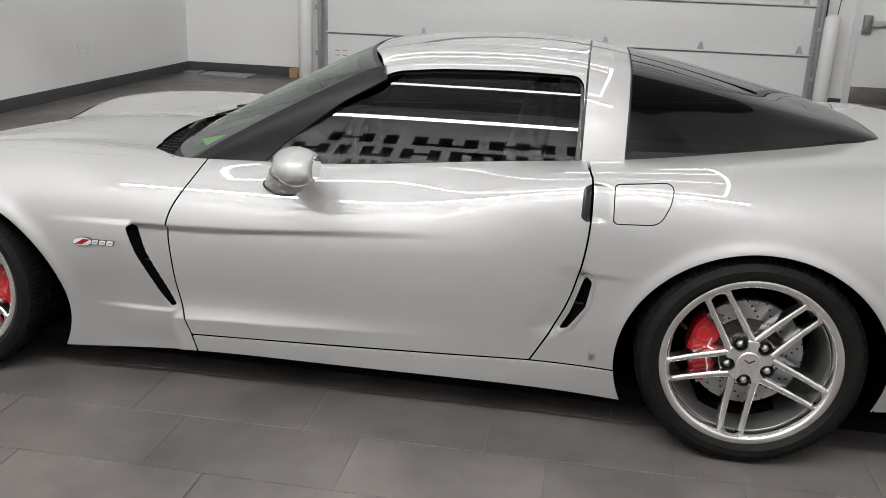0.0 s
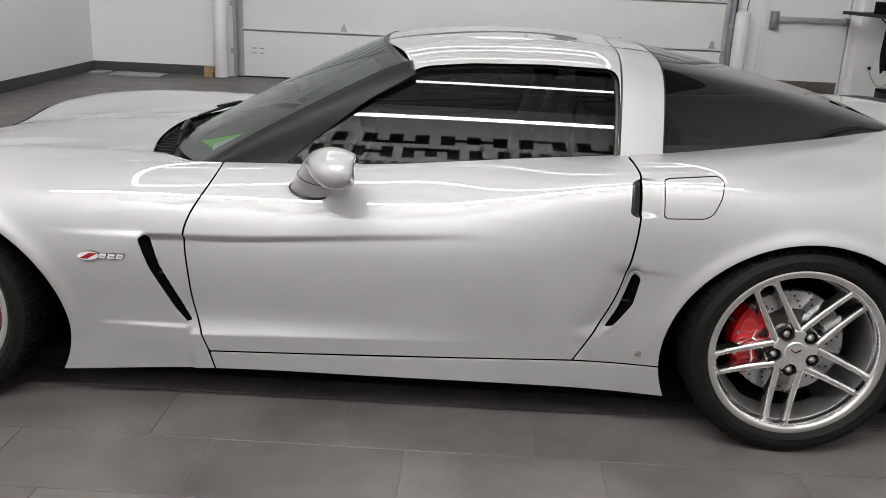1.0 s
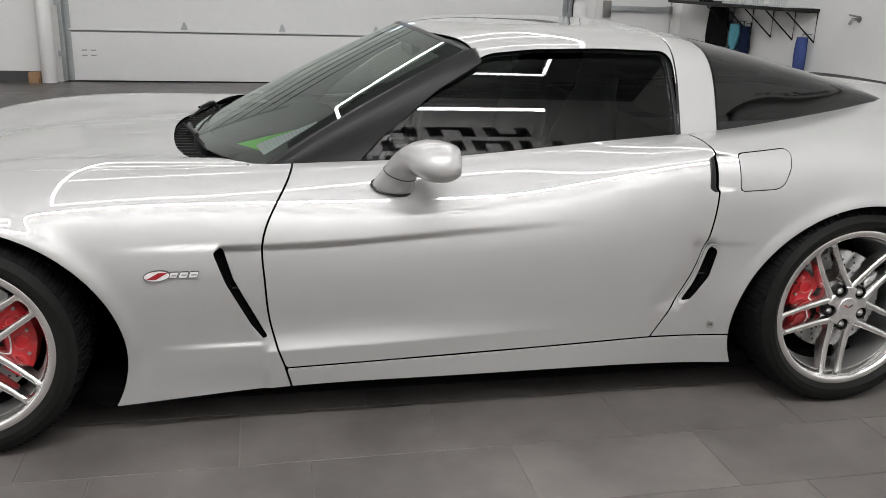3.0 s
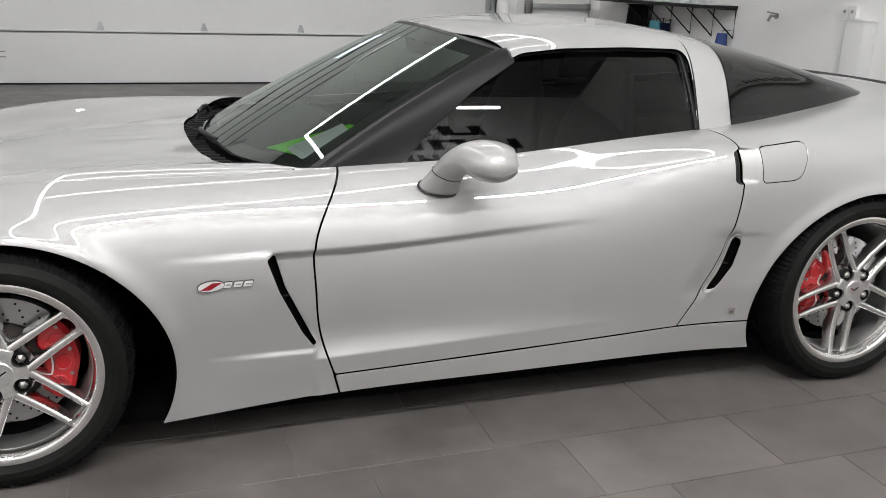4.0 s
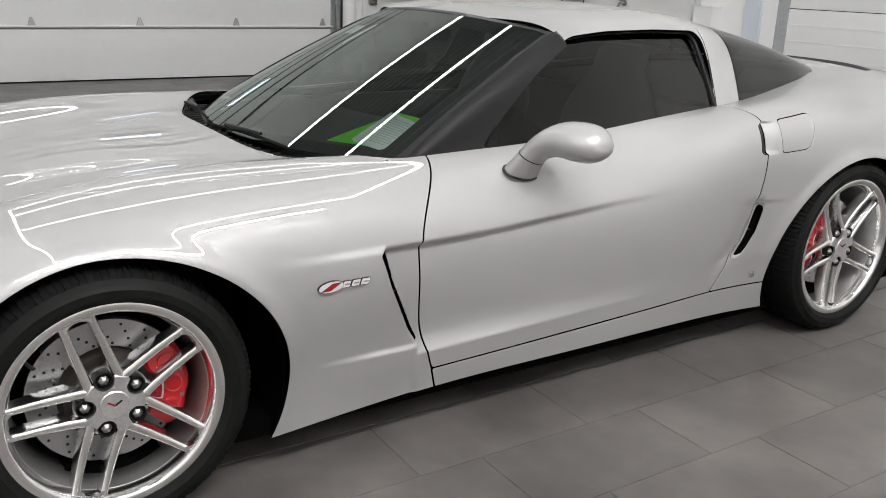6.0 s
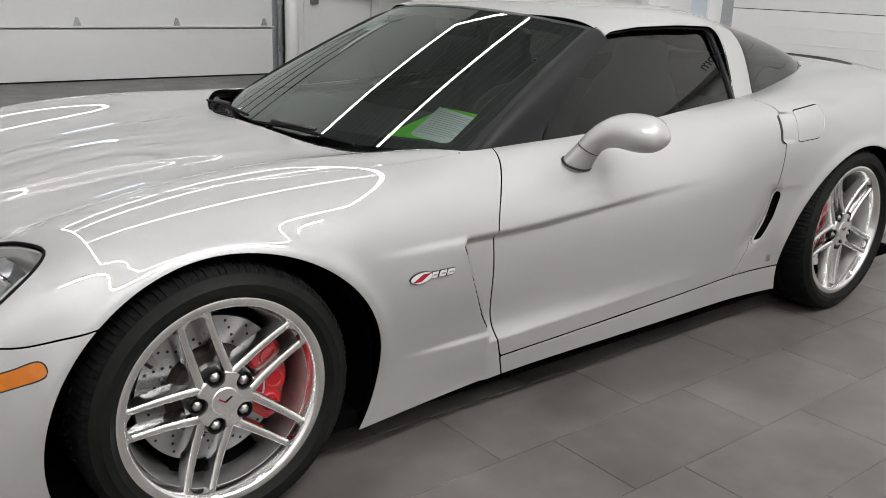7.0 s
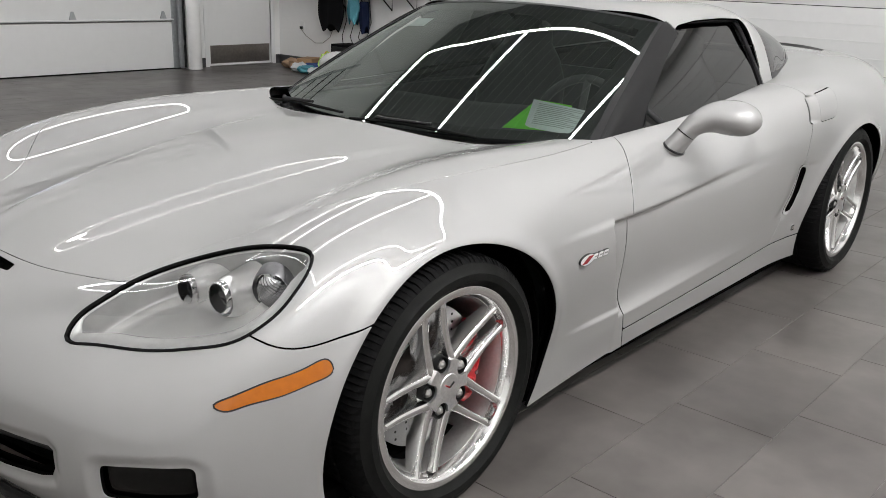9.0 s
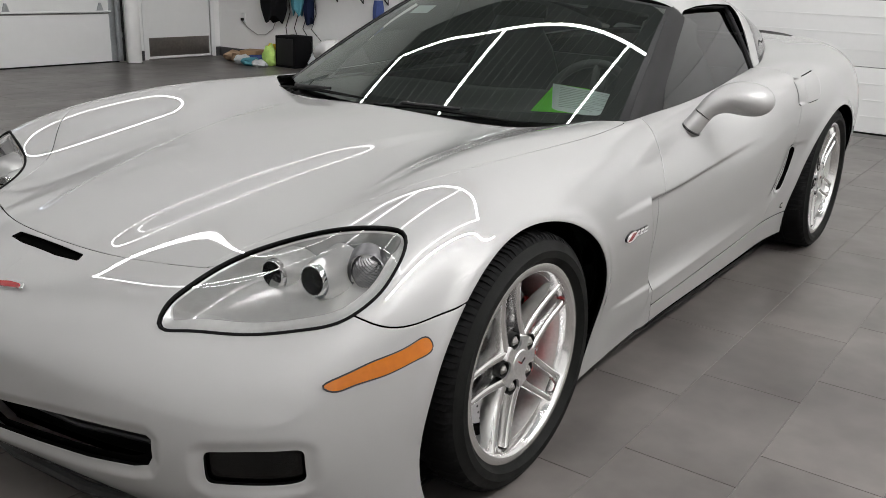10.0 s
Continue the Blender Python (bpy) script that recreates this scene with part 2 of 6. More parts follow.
# ---- skinned surfaces ----
def cubic(knots, values, at):
    """A natural cubic spline through values (n, d) at knots, evaluated at the parameters at."""
    k, y, at = np.asarray(knots, float), np.asarray(values, float), np.asarray(at, float)
    n, h = len(k), np.diff(np.asarray(knots, float))
    A, B = np.eye(n), np.zeros_like(y)
    for i in range(1, n - 1):
        A[i, i - 1], A[i, i], A[i, i + 1] = h[i - 1], 2 * (h[i - 1] + h[i]), h[i]
        B[i] = 6 * ((y[i + 1] - y[i]) / h[i] - (y[i] - y[i - 1]) / h[i - 1])
    M = np.linalg.solve(A, B)
    j = np.clip(np.searchsorted(k, at, side="right") - 1, 0, n - 2)
    a, b, hh = (k[j + 1] - at)[:, None], (at - k[j])[:, None], h[j][:, None]
    return (M[j] * a ** 3 + M[j + 1] * b ** 3) / (6 * hh) + (y[j] / hh - M[j] * hh / 6) * a + (y[j + 1] / hh - M[j + 1] * hh / 6) * b


def smooth(t):
    t = np.clip(t, 0, 1)
    return t * t * (3 - 2 * t)


class Skin:
    """A surface of points P (x, half width, z), normals N and the parameters Q of each point, with its faces."""

    def __init__(self, P, N, Q, F):
        self.P, self.N, self.Q, self.F = P, N, Q, F

    def clip(self, f):
        """What is left where f is negative."""
        f = np.where(np.abs(f) < 1e-7, 1e-7, f)
        P, N, Q, F = [self.P], [self.N], [self.Q], []
        count, made = len(self.P), {}
        inside = f < 0
        full = inside.tolist()
        for face in self.F:
            flags = [full[v] for v in face]
            if all(flags):
                F.append(face)
            elif any(flags):
                poly = []
                for i, v in enumerate(face):
                    w = face[(i + 1) % len(face)]
                    if full[v]:
                        poly.append(v)
                    if full[v] != full[w]:
                        key = (min(v, w), max(v, w))
                        if key not in made:
                            t = f[key[0]] / (f[key[0]] - f[key[1]])
                            made[key] = (count, key[0], key[1], t)
                            count += 1
                        poly.append(made[key][0])
                if len(poly) > 2:
                    F.append(tuple(poly))
        if made:
            rows = sorted(made.values())
            a, b, t = np.array([r[1] for r in rows]), np.array([r[2] for r in rows]), np.array([r[3] for r in rows])[:, None]
            P.append(self.P[a] * (1 - t) + self.P[b] * t)
            Q.append(self.Q[a] * (1 - t) + self.Q[b] * t)
            n = self.N[a] * (1 - t) + self.N[b] * t
            N.append(n / np.linalg.norm(n, axis=1)[:, None])
        return Skin(np.vstack(P), np.vstack(N), np.vstack(Q), F).tidy()

    def tidy(self):
        used = np.unique([v for f in self.F for v in f]) if self.F else np.array([], int)
        back = np.full(len(self.P), -1)
        back[used] = np.arange(len(used))
        back = back.tolist()
        return Skin(self.P[used], self.N[used], self.Q[used], [tuple(back[v] for v in f) for f in self.F])


def outline_distance(points, outline):
    """Distance of 2D points from a closed outline, negative inside."""
    points, poly = np.asarray(points, float), np.asarray(outline, float)
    out = np.full(len(points), 1.0)
    lo, hi = poly.min(0) - 0.06, poly.max(0) + 0.06
    near = np.all((points > lo) & (points < hi), axis=1)
    p = points[near]
    a, b = poly, np.roll(poly, -1, axis=0)
    d = np.full(len(p), 9.0)
    inside = np.zeros(len(p), bool)
    for i in range(len(a)):
        e = b[i] - a[i]
        t = np.clip(((p - a[i]) @ e) / max(e @ e, 1e-12), 0, 1)
        d = np.minimum(d, np.linalg.norm(p - a[i] - t[:, None] * e, axis=1))
        cross = (a[i, 1] > p[:, 1]) != (b[i, 1] > p[:, 1])
        if e[1]:
            inside ^= cross & (p[:, 0] < a[i, 0] + (p[:, 1] - a[i, 1]) * e[0] / e[1])
    out[near] = np.where(inside, -d, d)
    return out


def skin_from_lines(lines, knots, nu, nv, shape=None, ahead=0.0):
    """Skins a surface over lines that run from front to rear, with optional shaping of the points; ahead: the share of stations spent on the nose."""
    at = np.linspace(knots[0], knots[-1], nu)
    if ahead:
        at = np.interp(np.linspace(0, 1, nu), [0, ahead, 1], [knots[0], 1.25, knots[-1]])
    along = np.stack([cubic(knots, line, at) for line in lines], axis=1)
    P, Q = np.zeros((nu, nv, 3)), np.zeros((nu, nv, 2))
    rank = np.arange(len(lines), dtype=float)
    for i in range(nu):
        both = np.concatenate([along[i][2:0:-1] * (1, -1, 1), along[i]])
        c = np.concatenate([[0], np.cumsum(np.sqrt(np.linalg.norm(np.diff(both, axis=0), axis=1) + 1e-6))])
        t = np.linspace(c[2], c[-1], nv)
        P[i] = cubic(c, both, t)
        Q[i, :, 0], Q[i, :, 1] = at[i], np.interp(t, c[2:], rank)
    P[:, 0, 1] = 0.0
    if shape:
        P = shape(P)
    dq, dv = np.gradient(P, axis=0), np.gradient(P, axis=1)
    N = np.cross(dq, dv)
    N /= np.linalg.norm(N, axis=2)[..., None] + 1e-9
    if N[nu // 2, nv - 8, 1] < 0:
        N = -N
    N[:, 0, 1] = 0.0
    idx = np.arange(nu * nv).reshape(nu, nv)
    quads = np.stack([idx[:-1, :-1], idx[1:, :-1], idx[1:, 1:], idx[:-1, 1:]], axis=-1).reshape(-1, 4)
    return Skin(P.reshape(-1, 3), N.reshape(-1, 3), Q.reshape(-1, 2), [tuple(q) for q in quads.tolist()])


def panel(name, skins, material, parent, label="", depth=0.012, offset=0.0, rim=True, own=False):
    """A sheet part from one or two skins, each with the side (-1 or 1) on which it lies, with its edges turned in."""
    verts, normals, faces, dark = [], [], [], []
    for skin, side in skins:
        P = (skin.P + skin.N * offset) * (1, side, 1)
        N = skin.N * (1, side, 1)
        base = len(verts)
        V = P.tolist()
        M = N.tolist()
        F = skin.F
        f0 = F[len(F) // 2]
        q = [Vector(V[i]) for i in f0[:3]]
        if (q[1] - q[0]).cross(q[2] - q[0]).dot(Vector(M[f0[0]])) < 0:
            F = [f[::-1] for f in F]
        if rim:
            edges = {}
            for f in F:
                for i in range(len(f)):
                    e = (f[i], f[(i + 1) % len(f)])
                    edges[e] = edges.get(e, 0) + 1
            border = [e for e in edges if (e[1], e[0]) not in edges and not (abs(V[e[0]][1]) < 1e-5 and abs(V[e[1]][1]) < 1e-5)]
            out = {}
            for a, b in border:
                d = (Vector(V[b]) - Vector(V[a])).cross(Vector(M[a]))
                for v in (a, b):
                    out[v] = out.get(v, Vector()) + d
            place = {}
            for v, d in out.items():
                d = d.normalized() if d.length > 0 else Vector(M[v])
                n = Vector(M[v])
                place[v] = (len(V), len(V) + 1)
                V += [tuple(Vector(V[v]) - n * 0.0025 + d * 0.0007), tuple(Vector(V[v]) - n * depth + d * 0.0007)]
                M += [tuple((d + n * 0.3).normalized()), tuple(d)]
            extra = []
            for a, b in border:
                (a1, a2), (b1, b2) = place[a], place[b]
                extra += [(b, a, a1, b1), (b1, a1, a2, b2)]
            inner_from = len(faces) + len(F)
            F = F + extra
            dark += list(range(inner_from, inner_from + len(extra)))
        verts += V
        normals += M
        faces += [tuple(i + base for i in f) for f in F]
    me = bpy.data.meshes.new(name)
    me.from_pydata(verts, [], faces)
    me.materials.append(material)
    me.polygons.foreach_set("use_smooth", [True] * len(me.polygons))
    # shade in the panel gaps is coloured in: lower edge faces go near-black
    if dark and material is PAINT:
        me.materials.append(DEEP_SHADE)
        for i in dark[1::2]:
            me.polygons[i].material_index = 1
    if own:
        me.set_sharp_from_angle(angle=radians(50))
    else:
        me.normals_split_custom_set_from_vertices(normals)
    ob = new(name, me)
    ob.parent = parent
    if label:
        tagged(ob, label)
    return ob


# ---- the car's body: lines that run from the nose to the tail, as (x, half width, z) ----
BODY_KNOTS = [0, 0.4, 0.75, 1.05, 1.38, 1.78, 2.23, 2.73, 3.23, 3.58, 4.07, 4.48, 4.85, 5.3]
X_MID = [-1.343, -0.95, -0.5, 0.0, 0.5, 0.85, 1.343, 1.75]


def body_line(nose, middle, tail):
    return nose + [(x, w, z) for x, (w, z) in zip(X_MID, middle)] + tail


BODY_LINES = [
    # the middle of hood and deck
    body_line([(-2.07, 0, 0.565), (-1.97, 0, 0.602), (-1.86, 0, 0.636), (-1.66, 0, 0.684)],
              [(0, 0.742), (0, 0.780), (0, 0.806), (0, 0.83), (0, 0.86), (0, 0.885), (0, 0.930), (0, 0.953)],
              [(2.0, 0, 0.962), (2.10, 0, 0.962)]),
    # the edge of the hood's raised middle
    body_line([(-2.13, 0, 0.535), (-2.04, 0.24, 0.563), (-1.90, 0.32, 0.611), (-1.66, 0.34, 0.669)],
              [(0.35, 0.726), (0.36, 0.765), (0.37, 0.788), (0.38, 0.82), (0.40, 0.853), (0.40, 0.88), (0.38, 0.930), (0.38, 0.949)],
              [(2.03, 0.36, 0.958), (2.13, 0, 0.953)]),
    # the valley beside the fender
    body_line([(-2.17, 0, 0.505), (-2.05, 0.38, 0.535), (-1.88, 0.50, 0.605), (-1.66, 0.53, 0.680)],
              [(0.53, 0.746), (0.54, 0.777), (0.58, 0.787), (0.60, 0.815), (0.60, 0.855), (0.58, 0.873), (0.56, 0.919), (0.57, 0.942)],
              [(2.05, 0.54, 0.945), (2.15, 0, 0.94)]),
    # the fender's crest and the belt
    body_line([(-2.195, 0, 0.475), (-2.05, 0.47, 0.505), (-1.84, 0.65, 0.607), (-1.66, 0.69, 0.717)],
              [(0.69, 0.789), (0.70, 0.810), (0.735, 0.802), (0.735, 0.815), (0.715, 0.855), (0.69, 0.878), (0.69, 0.917), (0.72, 0.925)],
              [(2.06, 0.66, 0.91), (2.17, 0, 0.905)]),
    # the shoulder
    body_line([(-2.215, 0, 0.43), (-2.08, 0.53, 0.44), (-1.86, 0.79, 0.555), (-1.66, 0.84, 0.665)],
              [(0.86, 0.715), (0.855, 0.73), (0.83, 0.73), (0.812, 0.74), (0.82, 0.785), (0.860, 0.843), (0.880, 0.853), (0.865, 0.84)],
              [(2.07, 0.76, 0.81), (2.19, 0, 0.81)]),
    # the widest line
    body_line([(-2.22, 0, 0.35), (-2.10, 0.56, 0.35), (-1.91, 0.815, 0.44), (-1.68, 0.902, 0.49)],
              [(0.935, 0.55), (0.918, 0.545), (0.897, 0.57), (0.885, 0.59), (0.887, 0.61), (0.908, 0.60), (0.958, 0.62), (0.94, 0.61)],
              [(2.06, 0.80, 0.60), (2.18, 0, 0.60)]),
    # the lower side
    body_line([(-2.20, 0, 0.20), (-2.09, 0.56, 0.20), (-1.95, 0.80, 0.25), (-1.70, 0.90, 0.28)],
              [(0.925, 0.31), (0.885, 0.31), (0.872, 0.31), (0.868, 0.31), (0.866, 0.32), (0.875, 0.32), (0.935, 0.34), (0.90, 0.34)],
              [(2.03, 0.79, 0.36), (2.15, 0, 0.38)]),
    # the bottom edge
    body_line([(-2.13, 0, 0.105), (-2.04, 0.53, 0.105), (-1.91, 0.77, 0.11), (-1.70, 0.88, 0.115)],
              [(0.89, 0.115), (0.855, 0.115), (0.85, 0.145), (0.85, 0.15), (0.85, 0.15), (0.848, 0.142), (0.89, 0.15), (0.85, 0.19)],
              [(1.98, 0.76, 0.21), (2.10, 0, 0.22)]),
]


FOG = rounded([(0.616, 0.309), (0.70, 0.322), (0.786, 0.329), (0.789, 0.258), (0.77, 0.250), (0.70, 0.245), (0.618, 0.236)], 0.016)
GRILLE = [(-0.05, 0.286), (0.096, 0.292), (0.239, 0.306), (0.367, 0.314), (0.495, 0.319), (0.506, 0.312), (0.505, 0.27), (0.49, 0.245), (0.45, 0.231), (0.321, 0.212), (0.165, 0.203), (-0.05, 0.197)]
VENT_Z, VENT_X = [0.31, 0.36, 0.50, 0.59], [-0.530, -0.559, -0.624, -0.654]


def body_shape(P):
    """The scallop behind the fender vent, the sill's shoulder and the lips of the wheel arches."""
    x, w, z = P[..., 0], P[..., 1].copy(), P[..., 2]
    side = smooth((w - 0.72) / 0.1)
    vent_line = np.interp(z, VENT_Z, VENT_X)
    crease = 0.605 + 0.05 * smooth((x + 0.5) / 1.1)
    behind = smooth((x - vent_line + 0.011) / 0.022)
    fade = 1 - smooth((x + 0.45) / 0.95)
    foot = 0.268 + 0.03 * (x + 0.5)
    rise = np.clip((z - foot) / 0.10, 0, 1)
    scallop = behind * fade * smooth((crease - z) / 0.024) * (1 - (1 - rise) ** 2.2)
    low = behind * (1 - smooth((x + 0.3) / 1.1)) * 0.006 * np.clip((foot + 0.05 - z) / 0.05, 0, 1) ** 1.5
    P[..., 1] = w - side * (0.024 * scallop) + side * low
    for cx, cz in ((-1.335, 0.29), (1.345, 0.30)):
        r = np.sqrt(((x - cx) / np.where((x > cx) & (cx < 0), 0.419, 0.395)) ** 2 + ((z - cz) / 0.385) ** 2)
        P[..., 1] += side * 0.010 * np.exp(-(((r - 1.02) / 0.07) ** 2)) * smooth((z - 0.22) / 0.2)
    # the hollow behind the door handle
    hollow = smooth((z - 0.735) / 0.008) * smooth((0.842 - z) / 0.008) * (x > 0.826) * np.clip((0.890 - x) / 0.05, 0, 1)
    P[..., 1] -= side * 0.015 * hollow
    # the ledge in front of the fender vent's foot
    ledge = smooth((x + 0.86) / 0.22) * smooth((vent_line - x + 0.008) / 0.012) * smooth((0.305 - z) / 0.015) * smooth((z - 0.15) / 0.1)
    P[..., 1] += side * 0.009 * ledge
    # the raised plate ahead of the fender vent
    plate = smooth((x + 0.98) / 0.3) * smooth((vent_line - x + 0.008) / 0.012) * smooth((0.612 - z) / 0.02) * smooth((z - 0.33) / 0.22)
    P[..., 1] += side * 0.008 * plate
    # the ledge over the rear vent
    top = smooth((x - 0.80) / 0.03) * smooth((1.02 - x) / 0.18) * smooth((0.575 - z) / 0.02) * smooth((z - 0.36) / 0.12)
    P[..., 1] -= side * 0.007 * top
    # the door's trailing edge tucks in ahead of the rear inlet
    inlet = np.interp(z, [0.366, 0.380, 0.455, 0.543, 0.562], [0.768, 0.782, 0.824, 0.848, 0.843])
    tuck = smooth((x - inlet + 0.13) / 0.12) * smooth((inlet - x + 0.008) / 0.012) * smooth((0.60 - z) / 0.06) * smooth((z - 0.33) / 0.06)
    P[..., 1] -= side * 0.014 * tuck
    # the hollows round the fog lamps and the grille
    flat = P[..., 1:].reshape(-1, 2)
    for outline, deep, reach in ((FOG, 0.010, 0.028), (GRILLE, 0.010, 0.03)):
        d = outline_distance(flat, outline).reshape(x.shape)
        P[..., 0] += np.where(x < -1.8, deep * smooth((reach - d) / reach), 0)
    # the raised middle of the hood, with a creased edge
    crest = np.interp(x, [-1.93, -1.15, -0.85], [0.145, 0.285, 0.335])
    along = smooth((x + 1.98) / 0.2) * (1 - smooth((x + 1.35) / 0.5))
    P[..., 2] += 0.015 * along * (1 - smooth((P[..., 1] - crest) / 0.055)) * smooth((z - 0.5) / 0.05)
    return P


BODY = skin_from_lines(BODY_LINES, BODY_KNOTS, 700, 290, body_shape, 0.42)


def arch(skin, cx, cz, rx, rz):
    wide = np.where((skin.P[:, 0] > cx) & (cx < 0), rx + 0.024, rx)
    r = np.sqrt(((skin.P[:, 0] - cx) / wide) ** 2 + ((skin.P[:, 2] - cz) / rz) ** 2)
    return np.where(skin.P[:, 1] > 0.6, (r - 1) * rx, 1.0)


def side_distance(skin, outline):
    return np.where(skin.P[:, 1] > 0.62, outline_distance(skin.P[:, [0, 2]], outline), 1.0)


def plan_distance(skin, outline):
    return outline_distance(skin.P[:, :2], outline)


def curve2(points, n=40):
    """A smooth open curve through 2D points."""
    p = np.asarray(points, float)
    c = np.concatenate([[0], np.cumsum(np.linalg.norm(np.diff(p, axis=0), axis=1))])
    return [tuple(q) for q in cubic(c, p, np.linspace(0, c[-1], n))]


def closed_curve(points, n=90):
    """A smooth closed curve through 2D points."""
    m = len(points)
    p = np.asarray(points[-4:] + points + points[:4], float)
    c = np.concatenate([[0], np.cumsum(np.linalg.norm(np.diff(p, axis=0), axis=1))])
    return [tuple(q) for q in cubic(c, p, np.linspace(c[4], c[4 + m], n, endpoint=False))]


HOOD_FRONT = curve2([(-1.985, -0.02), (-1.965, 0.22), (-1.898, 0.435)], 16)
HOOD_SIDE = curve2([(-1.898, 0.43), (-1.80, 0.457), (-1.70, 0.507), (-1.62, 0.59), (-1.52, 0.68), (-1.40, 0.725), (-1.27, 0.748), (-1.0, 0.768), (-0.75, 0.764), (-0.56, 0.748)], 50)
HOOD_REAR = curve2([(-0.56, 0.748), (-0.585, 0.728), (-0.64, 0.68), (-0.75, 0.50), (-0.81, 0.25), (-0.825, -0.02)], 34)
COWL = curve2([(-0.825, -0.02), (-0.81, 0.25), (-0.75, 0.50), (-0.64, 0.69), (-0.55, 0.742)], 30)
HOOD_OUTLINE = HOOD_FRONT + HOOD_SIDE[1:] + HOOD_REAR[1:]
OPENING = ([(-0.825, -0.05)] + COWL + curve2([(-0.50, 0.745), (-0.3, 0.738), (0.0, 0.737), (0.5, 0.717), (0.8, 0.69), (0.93, 0.672), (1.2, 0.605), (1.5, 0.51), (1.70, 0.42)], 60)
           + [(1.76, 0.3), (1.78, 0.15), (1.785, -0.05)])
DOOR_FRONT = curve2([(-0.425, 0.86), (-0.445, 0.79), (-0.49, 0.71), (-0.53, 0.62), (-0.53, 0.50), (-0.518, 0.36), (-0.475, 0.208)], 30)
DOOR_REAR = curve2([(0.680, 0.243), (0.735, 0.345), (0.785, 0.455), (0.822, 0.60), (0.835, 0.71), (0.835, 0.82), (0.825, 0.865), (0.795, 0.89), (0.74, 0.95)], 36)
DOOR_OUTLINE = DOOR_FRONT + DOOR_REAR
SILL_TOP = [(-0.475, 0.208), (0.05, 0.222), (0.680, 0.243), (0.97, 0.245)]
SILL_OUTLINE = SILL_TOP + [(1.02, 0.0), (-0.42, 0.0)]
BUMPER_SEAM = curve2([(-1.86, 0.60), (-1.82, 0.56), (-1.76, 0.545), (-1.68, 0.552), (-1.55, 0.575)], 24)
BUMPER_OUTLINE = [(-2.4, 0.60)] + BUMPER_SEAM + [(-1.5, 0.0), (-2.4, 0.0)]
NOSE_OUTLINE = [(-2.4, -0.05)] + HOOD_FRONT + [(-1.86, 0.47), (-1.86, 0.9), (-2.4, 0.9)]
GAP = 0.0035

car = thing("sports_car", "silver low two-door sports coupe parked on the tiled floor", "car")

shell = BODY.clip(-arch(BODY, -1.335, 0.285, 0.398, 0.388))
shell = shell.clip(-arch(shell, 1.345, 0.295, 0.402, 0.398))
shell = shell.clip(-plan_distance(shell, OPENING))
hood = BODY.clip(plan_distance(BODY, HOOD_OUTLINE) + 0.0018)
rest = shell.clip(0.0018 - plan_distance(shell, HOOD_OUTLINE))
sill = rest.clip(side_distance(rest, SILL_OUTLINE) + GAP * 0.9)
rest = rest.clip(GAP * 1.3 - side_distance(rest, SILL_OUTLINE))
door = rest.clip(side_distance(rest, DOOR_OUTLINE) + GAP)
rest = rest.clip(GAP - side_distance(rest, DOOR_OUTLINE))
front = rest.clip(rest.P[:, 0] - 0.0)
rear = rest.clip(0.0 - rest.P[:, 0])

# openings in the sheets
LAMP = closed_curve([(-2.037, 0.452), (-2.012, 0.441), (-1.96, 0.445), (-1.884, 0.458), (-1.80, 0.492), (-1.745, 0.545), (-1.712, 0.630), (-1.690, 0.707), (-1.672, 0.752), (-1.665, 0.783), (-1.690, 0.806),
        (-1.735, 0.818), (-1.77, 0.820), (-1.816, 0.808), (-1.857, 0.783), (-1.905, 0.722), (-1.94, 0.667), (-1.98, 0.592), (-2.023, 0.504)])
MARKER = closed_curve([(-1.924, 0.4495), (-1.90, 0.467), (-1.835, 0.4905), (-1.752, 0.5085), (-1.713, 0.511), (-1.708, 0.494), (-1.747, 0.4725), (-1.82, 0.457), (-1.885, 0.446), (-1.915, 0.4425)], 64)
SCOOP = rounded([(-1.996, -0.05), (-1.994, 0.134), (-2.016, 0.142), (-2.026, 0.07), (-2.028, -0.05)], 0.006)
FENDER_VENT = rounded([(-0.668, 0.588), (-0.647, 0.600), (-0.638, 0.585), (-0.614, 0.50), (-0.541, 0.345), (-0.523, 0.312), (-0.535, 0.307), (-0.570, 0.358), (-0.636, 0.495)], 0.008)
REAR_VENT = rounded([(0.830, 0.548), (0.845, 0.562), (0.860, 0.543), (0.845, 0.455), (0.794, 0.378), (0.764, 0.366), (0.795, 0.43)], 0.008)
FUEL = rounded([(0.898, 0.846), (1.052, 0.862), (1.068, 0.85), (1.062, 0.806), (1.040, 0.757), (1.018, 0.743), (0.902, 0.735)], 0.012)
HANDLE = rounded([(0.806, 0.742), (0.808, 0.828), (0.827, 0.838), (0.836, 0.835), (0.838, 0.735), (0.824, 0.731)], 0.007)


def face_distance(skin, outline, behind=-1.8):
    return np.where(skin.P[:, 0] < behind, outline_distance(skin.P[:, 1:], outline), 1.0)


lamp_lens = BODY.clip(plan_distance(BODY, LAMP) + 0.004)
marker_lens = BODY.clip(side_distance(BODY, MARKER) + 0.0015)
fuel_door = rear.clip(side_distance(rear, FUEL) + GAP * 0.6)
grip = door.clip(side_distance(door, HANDLE))
door = door.clip(0.001 - side_distance(door, HANDLE))
rear = rear.clip(GAP * 0.6 - side_distance(rear, FUEL))
rear = rear.clip(-side_distance(rear, REAR_VENT))
front = front.clip(-plan_distance(front, LAMP))
front = front.clip(-side_distance(front, MARKER))
front = front.clip(-side_distance(front, FENDER_VENT))
front = front.clip(-face_distance(front, FOG))
front = front.clip(-face_distance(front, GRILLE))
front = front.clip(-plan_distance(front, SCOOP))
